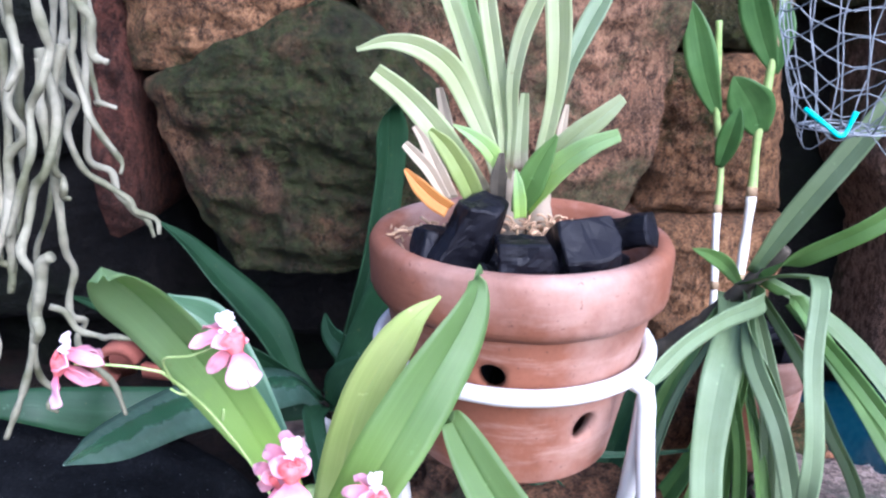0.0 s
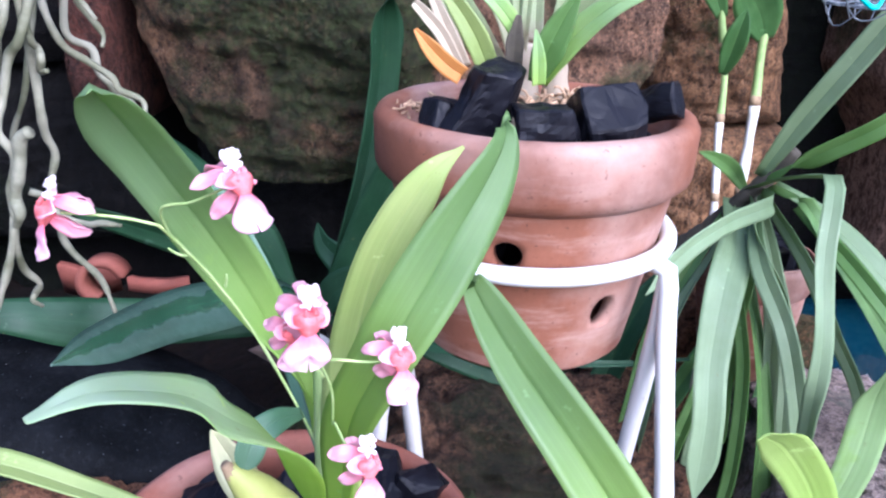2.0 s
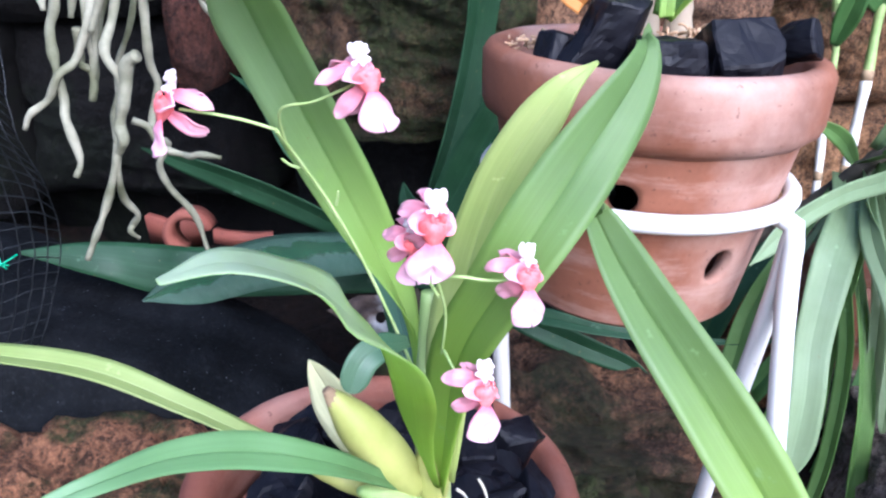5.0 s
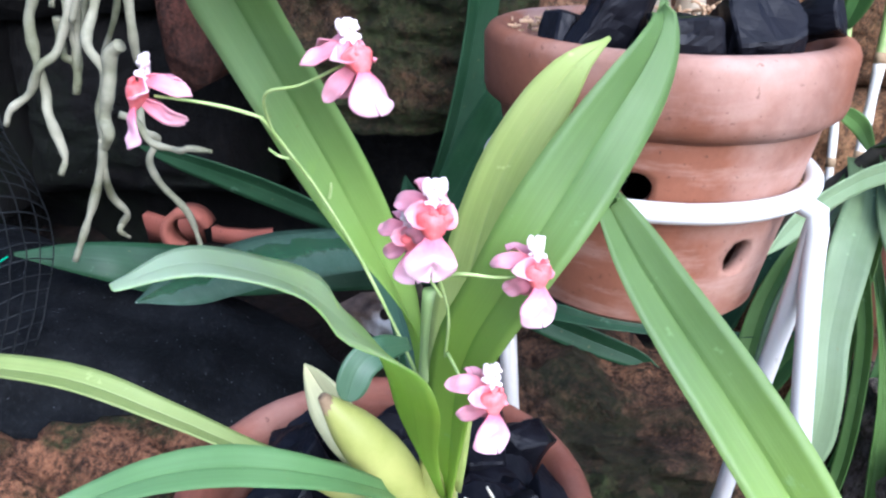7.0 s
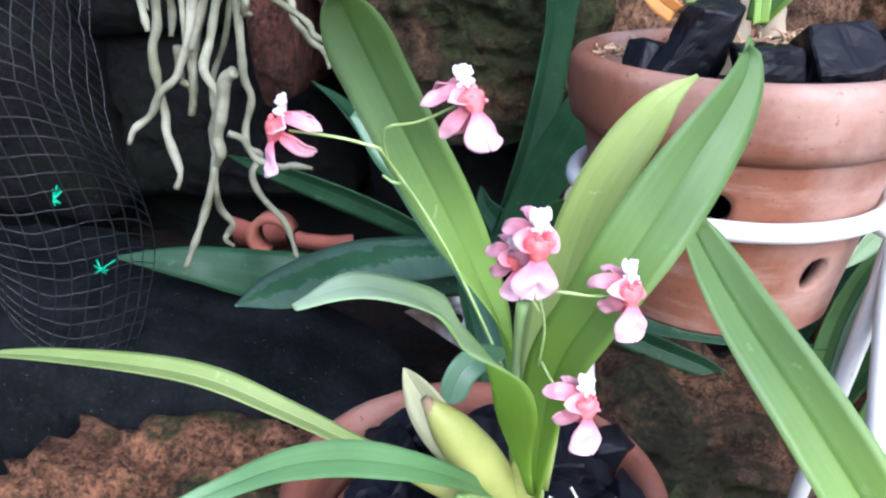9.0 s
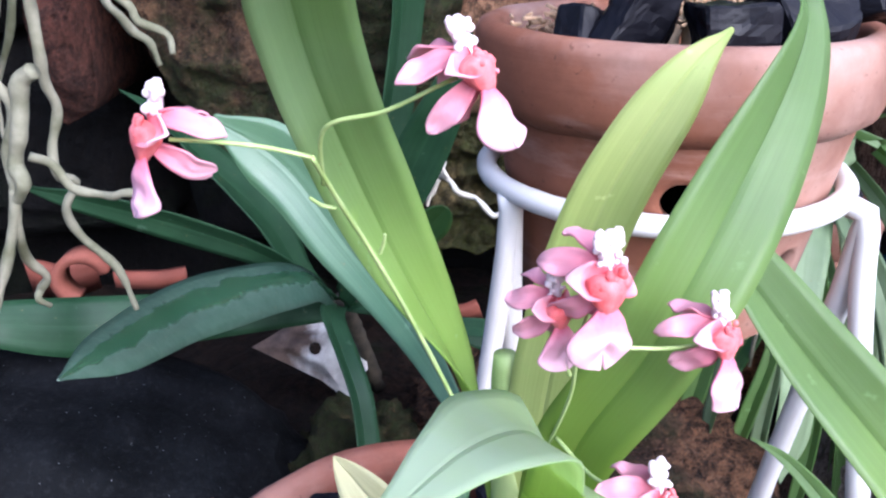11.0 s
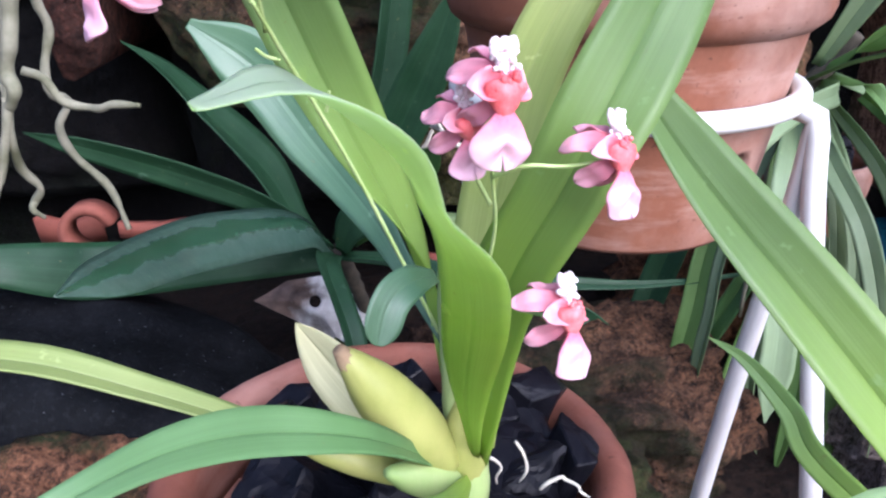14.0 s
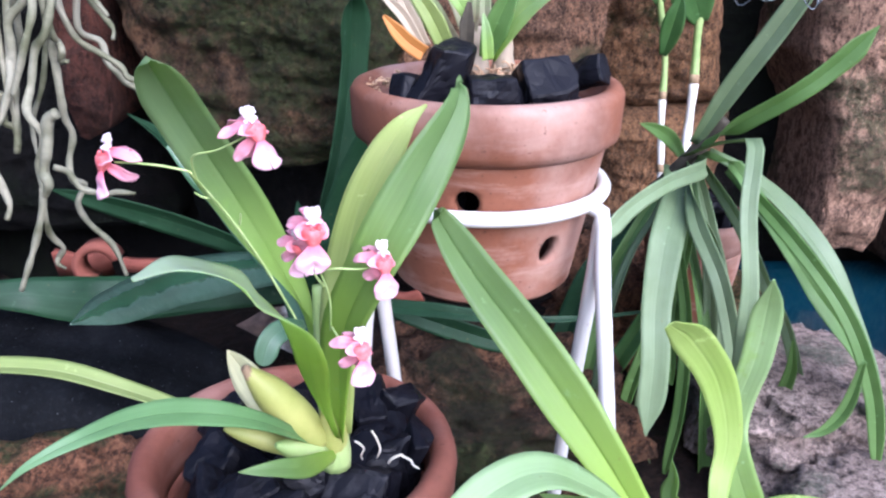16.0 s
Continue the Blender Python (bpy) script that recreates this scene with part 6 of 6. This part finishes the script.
# rear orchid: stem, fibres
bm = bmesh.new()
tube(bm, [(0.060, 0.510, 0.485), (0.061, 0.510, 0.515), (0.063, 0.511, 0.535)], 0.011, 16, 12, taper=lambda s: 1 - 0.35 * s, wobble=0.2)
part("stem", bm, leaf_husk, rear)
bm = bmesh.new()
tube(bm, [(0.078, 0.508, 0.485), (0.077, 0.508, 0.515), (0.075, 0.511, 0.540)], 0.008, 16, 12, taper=lambda s: 1 - 0.35 * s, wobble=0.2)
part("stem", bm, leaf_husk, rear)
rnd = random.Random(77)
bm = bmesh.new()
for k in range(170):
    a, r = rnd.uniform(0, 6.283), rnd.uniform(0.0, 0.030)
    p = Vector((0.082 + r * math.cos(a), 0.492 + r * math.sin(a) * 0.7, 0.506 + rnd.uniform(-0.004, 0.010) * (1 - r / 0.04)))
    q = p + Vector((rnd.uniform(-1, 1), rnd.uniform(-1, 1), rnd.uniform(-0.2, 0.6))) * 0.007
    tube(bm, [p, p.lerp(q, 0.5) + Vector((0, 0, rnd.uniform(0, 0.003))), q], rnd.uniform(0.0004, 0.0009), 4, 4)
for k in range(90):
    a, r = rnd.uniform(0, 6.283), rnd.uniform(0.0, 0.022)
    p = Vector((0.020 + r * math.cos(a), 0.497 + r * math.sin(a) * 0.8, 0.503 + rnd.uniform(-0.004, 0.008)))
    q = p + Vector((rnd.uniform(-1, 1), rnd.uniform(-1, 1), rnd.uniform(-0.2, 0.5))) * 0.006
    tube(bm, [p, p.lerp(q, 0.5), q], rnd.uniform(0.0005, 0.0011), 4, 4)
tagged(part("coconut_fibre", bm, fibre_mat), "loose brown coconut fibre around the stems", "fibre", kind="stuff")

# dark stem of the strap-leaf orchid
bm = bmesh.new()
tube(bm, [(0.222, 0.815, 0.296), (0.260, 0.790, 0.345), (0.291, 0.762, 0.398), (0.306, 0.752, 0.426)], 0.0085, 40, 10, wobble=0.35, taper=lambda s: 1 - 0.3 * s)
part("stem", bm, stem_brown, strap)
for pts in ([(0.265, 0.788, 0.350), (0.262, 0.770, 0.320), (0.270, 0.770, 0.25), (0.262, 0.775, 0.18)], [(0.285, 0.765, 0.385), (0.300, 0.770, 0.345), (0.292, 0.785, 0.315)]):
    root(strap, pts, 0.0026)

# canes
for pts, split, girth in (([(0.310, 0.925, 0.24), (0.311, 0.930, 0.311), (0.310, 0.950, 0.388), (0.311, 0.962, 0.447), (0.299, 0.965, 0.513), (0.290, 0.962, 0.60)], 0.45, 0.0040),
                   ([(0.338, 0.930, 0.24), (0.343, 0.950, 0.324), (0.352, 0.975, 0.414), (0.353, 0.985, 0.481), (0.357, 0.985, 0.553), (0.362, 0.990, 0.66)], 0.43, 0.0052)):
    line = curve_points(pts, 40)
    k = int(40 * split)
    bm = bmesh.new()
    tube(bm, line[:k + 1], girth, k, 10, taper=lambda s: 1.0 + 0.10 * math.cos(s * 19), even=False)
    part("cane", bm, cane_white, cane, "papery white lower cane")
    bm = bmesh.new()
    tube(bm, line[k:], girth * 0.95, 40 - k, 10, taper=lambda s: 1.0 + 0.12 * math.cos(s * 16), even=False)
    part("cane", bm, cane_green, cane)
    for j in (k // 2, k, k + 8, k + 15):
        bm = bmesh.new()
        tube(bm, line[j:j + 2], girth * 1.12, 1, 12, even=False)
        part("node", bm, brown_tip, cane, "brown ring at a cane joint")

# hanging roots' crown
bm = bmesh.new()
tube(bm, [(-0.20, 0.505, 0.64), (-0.19, 0.505, 0.70), (-0.185, 0.505, 0.76)], 0.014, 20, 12, wobble=0.3)
part("stem", bm, stem_brown, hanging)

# thin root under the rear pot
root(rear, [(0.115, 0.545, 0.400), (0.108, 0.570, 0.384), (0.100, 0.590, 0.366)], 0.0009, root_pale)

# roots and stem of the broad-leaved orchid
for pts, r in (([(-0.045, 0.818, 0.320), (-0.030, 0.822, 0.337), (-0.0178, 0.822, 0.3425), (0.0035, 0.801, 0.3450), (0.022, 0.788, 0.335), (0.0369, 0.7807, 0.3220), (0.044, 0.765, 0.3255)], 0.0027),
               ([(-0.008, 0.835, 0.382), (-0.004, 0.828, 0.368), (0.0005, 0.815, 0.356), (0.0040, 0.801, 0.3450)], 0.0021),
               ([(-0.004, 0.808, 0.344), (-0.009, 0.806, 0.334), (-0.014, 0.806, 0.322)], 0.0020)):
    root(dark, pts, r, root_pale)
bm = bmesh.new()
tube(bm, [(-0.060, 0.875, 0.11), (-0.072, 0.850, 0.17), (-0.086, 0.800, 0.245)], 0.007, 16, 10, wobble=0.3)
part("stem", bm, stem_brown, dark)


# ---- netting ----
def net_bm(point, nu, nv, r, seed=1):
    bm = bmesh.new()

    def p(u, v):
        q = point(u, v)
        return q + Vector([0.0016 * noise.noise(q * 60 + Vector((k * 7, 0, seed))) for k in range(3)])
    for i in range(nu + 1):
        tube(bm, [p(i / nu, j / (2 * nv)) for j in range(2 * nv + 1)], r, sides=4, even=False)
    for j in range(nv + 1):
        tube(bm, [p(i / (2 * nu), j / nv) for i in range(2 * nu + 1)], r, sides=4, even=False)
    return bm


def basket_point(u, v):
    a = 2 * math.pi * u
    r = 0.027 + 0.030 * v ** 0.6
    skew = 0.25 * math.sin(v * 9 + u * 12)
    q = Vector((0.258 + r * math.cos(a + skew * 0.25), 0.575 + r * math.sin(a + skew * 0.25), 0.551 + 0.15 * v + 0.010 * math.sin(a * 3 + 1)))
    return q + Vector([0.004 * noise.noise(q * 30 + Vector((k * 5, 0, 0))) for k in range(3)])


basket = thing("net_basket", (0.262, 0.575, 0.70), "hanging basket of white plastic netting tied with turquoise twine", "net basket")
part("net", net_bm(basket_point, 17, 10, 0.00045, seed=3), net_white, basket)
part("net", net_bm(lambda u, v: Vector((0.258 + 0.028 * v * math.cos(6.2832 * u), 0.575 + 0.028 * v * math.sin(6.2832 * u), 0.549 + 0.004 * v)), 14, 4, 0.00055, seed=5), net_white, basket)
for a in (0.6, 2.4, 4.1, 5.4):
    bm = bmesh.new()
    r = 0.047
    tube(bm, [(0.262 + r * math.cos(a), 0.575 + r * math.sin(a), 0.70), (0.262 + r * 0.5 * math.cos(a), 0.575 + r * 0.5 * math.sin(a), 0.78), (0.262, 0.575, 0.86)], 0.0008, 12, 6)
    part("wire", bm, net_white, basket)
for pts in ([(0.222, 0.553, 0.566), (0.231, 0.546, 0.559), (0.240, 0.544, 0.553), (0.2445, 0.545, 0.561), (0.2465, 0.546, 0.566)],
            [(0.265, 0.535, 0.606), (0.270, 0.533, 0.612), (0.277, 0.534, 0.606), (0.272, 0.533, 0.598), (0.280, 0.536, 0.590)], [(0.262, 0.535, 0.612), (0.275, 0.532, 0.618), (0.285, 0.535, 0.622)]):
    bm = bmesh.new()
    tube(bm, pts, 0.0014, 20, 6, wobble=0.3)
    part("twine", bm, twine_teal, basket, "turquoise twine")

cover = thing("dark_net", (-0.36, 0.60, 0.30), "bulging dark plastic net with green ties beside the boulder", "net")


def cover_point(u, v):
    a = radians(195 + 140 * u + 26 * v + 10 * math.sin(v * 7))
    r = 0.070 + 0.026 * math.sin(math.pi * min(1, v * 1.1)) ** 0.8
    return Vector((-0.405 + r * math.cos(a) - 0.02 * v, 0.655 + r * math.sin(a), 0.29 + 0.30 * v - 0.13 * (u - 0.5) + 0.02 * math.sin(u * 7 + v * 4)))


part("net", net_bm(cover_point, 20, 28, 0.0005, seed=9), net_black, cover)
rnd = random.Random(5)
for u, v in ((0.60, 0.52), (0.72, 0.38), (0.45, 0.66), (0.55, 0.80), (0.80, 0.22), (0.35, 0.50)):
    c = cover_point(u, v)
    bm = bmesh.new()
    for k in range(5):
        a = Vector((rnd.uniform(-1, 1), rnd.uniform(-1, 0.2), rnd.uniform(-1, 1))) * 0.007
        tube(bm, [c - a, c + Vector((0, -0.002, 0)), c + a * 0.6], 0.0007, 6, 4)
    part("tie", bm, tinsel_green, cover, "shiny green tie")


# ---- shards and shell ----
def shard(at, turn, r, arc, height, label):
    """A curved piece of a broken pot."""
    bm = bmesh.new()
    seg, vs = 40, []
    for k in range(seg + 1):
        a = radians(arc) * (k / seg - 0.5)
        h = height * (1 + 0.25 * noise.noise(Vector((k * 0.05, r * 90, 0))))
        vs.append([bm.verts.new((rr * math.cos(a) - r, rr * math.sin(a), z)) for rr, z in ((r, 0), (r, h), (r - 0.008, h), (r - 0.008, 0))])
    for a, b in zip(vs, vs[1:]):
        for k in range(4):
            bm.faces.new((a[k], a[(k + 1) % 4], b[(k + 1) % 4], b[k]))
    bm.faces.new(vs[0][::-1])
    bm.faces.new(vs[-1])
    bmesh.ops.transform(bm, matrix=pose(0, 0, 0, *turn), verts=bm.verts)
    ob = part("pot_shard", bm, terra_shard, None)
    ob.location = at
    return tagged(ob, label, "pot shard", "broken pot shards")


shard((-0.3235, 0.8525, 0.2695), (90, -135, 0), 0.0245, 235, 0.022, "curved terracotta pot shard lying by the wall")
shard((-0.24, 0.8, 0.258), (0, 0, -90), 0.09, 38, 0.014, "flat terracotta pot shard lying by the wall")
shard((-0.349, 0.90, 0.205), (0, 20, -80), 0.06, 60, 0.035, "terracotta pot shard leaning at the wall")
shard((0.010, 0.850, 0.190), (0, 40, -110), 0.05, 70, 0.03, "small terracotta shard under the stand")

# shell: a three-cornered fan with a round hole, its tail running off to one side
bm = bmesh.new()
N, M = 48, 14
corners = [(0.044, 0.010), (0.048, -0.018), (0.030, -0.047), (0.006, -0.030), (-0.030, -0.014), (-0.062, 0.000), (-0.030, 0.020), (0.006, 0.026)]
rows = []
for j in range(M + 1):
    t = j / M
    row = []
    for k in range(N):
        a = 8 * k / N
        p, q = Vector((*corners[int(a) % 8], 0)), Vector((*corners[(int(a) + 1) % 8], 0))
        w = a - int(a)
        rim = p.lerp(q, w * w * (3 - 2 * w))
        ring = rim.normalized() * 0.0058
        c = ring.lerp(rim, t)
        x, z = c.x, c.y
        row.append(bm.verts.new((x, 0.016 * t * t - 0.004 * t + 0.0035 * noise.noise(Vector((x * 55, z * 55, 1))) - 0.0020 * math.sin(t * 7), z)))
    rows.append(row)
for r0, r1 in zip(rows, rows[1:]):
    for k in range(N):
        bm.faces.new((r0[k], r0[(k + 1) % N], r1[(k + 1) % N], r1[k]))
bmesh.ops.solidify(bm, geom=bm.faces[:], thickness=0.003)
bmesh.ops.transform(bm, matrix=pose(0, 0, 0, -30, 0, -6), verts=bm.verts)
shell = part("shell", bm, shell_mat, None)
shell.location = (-0.1161, 0.8510, 0.1686)
tagged(shell, "weathered pearly shell with a round hole leaning on the stones", "shell")
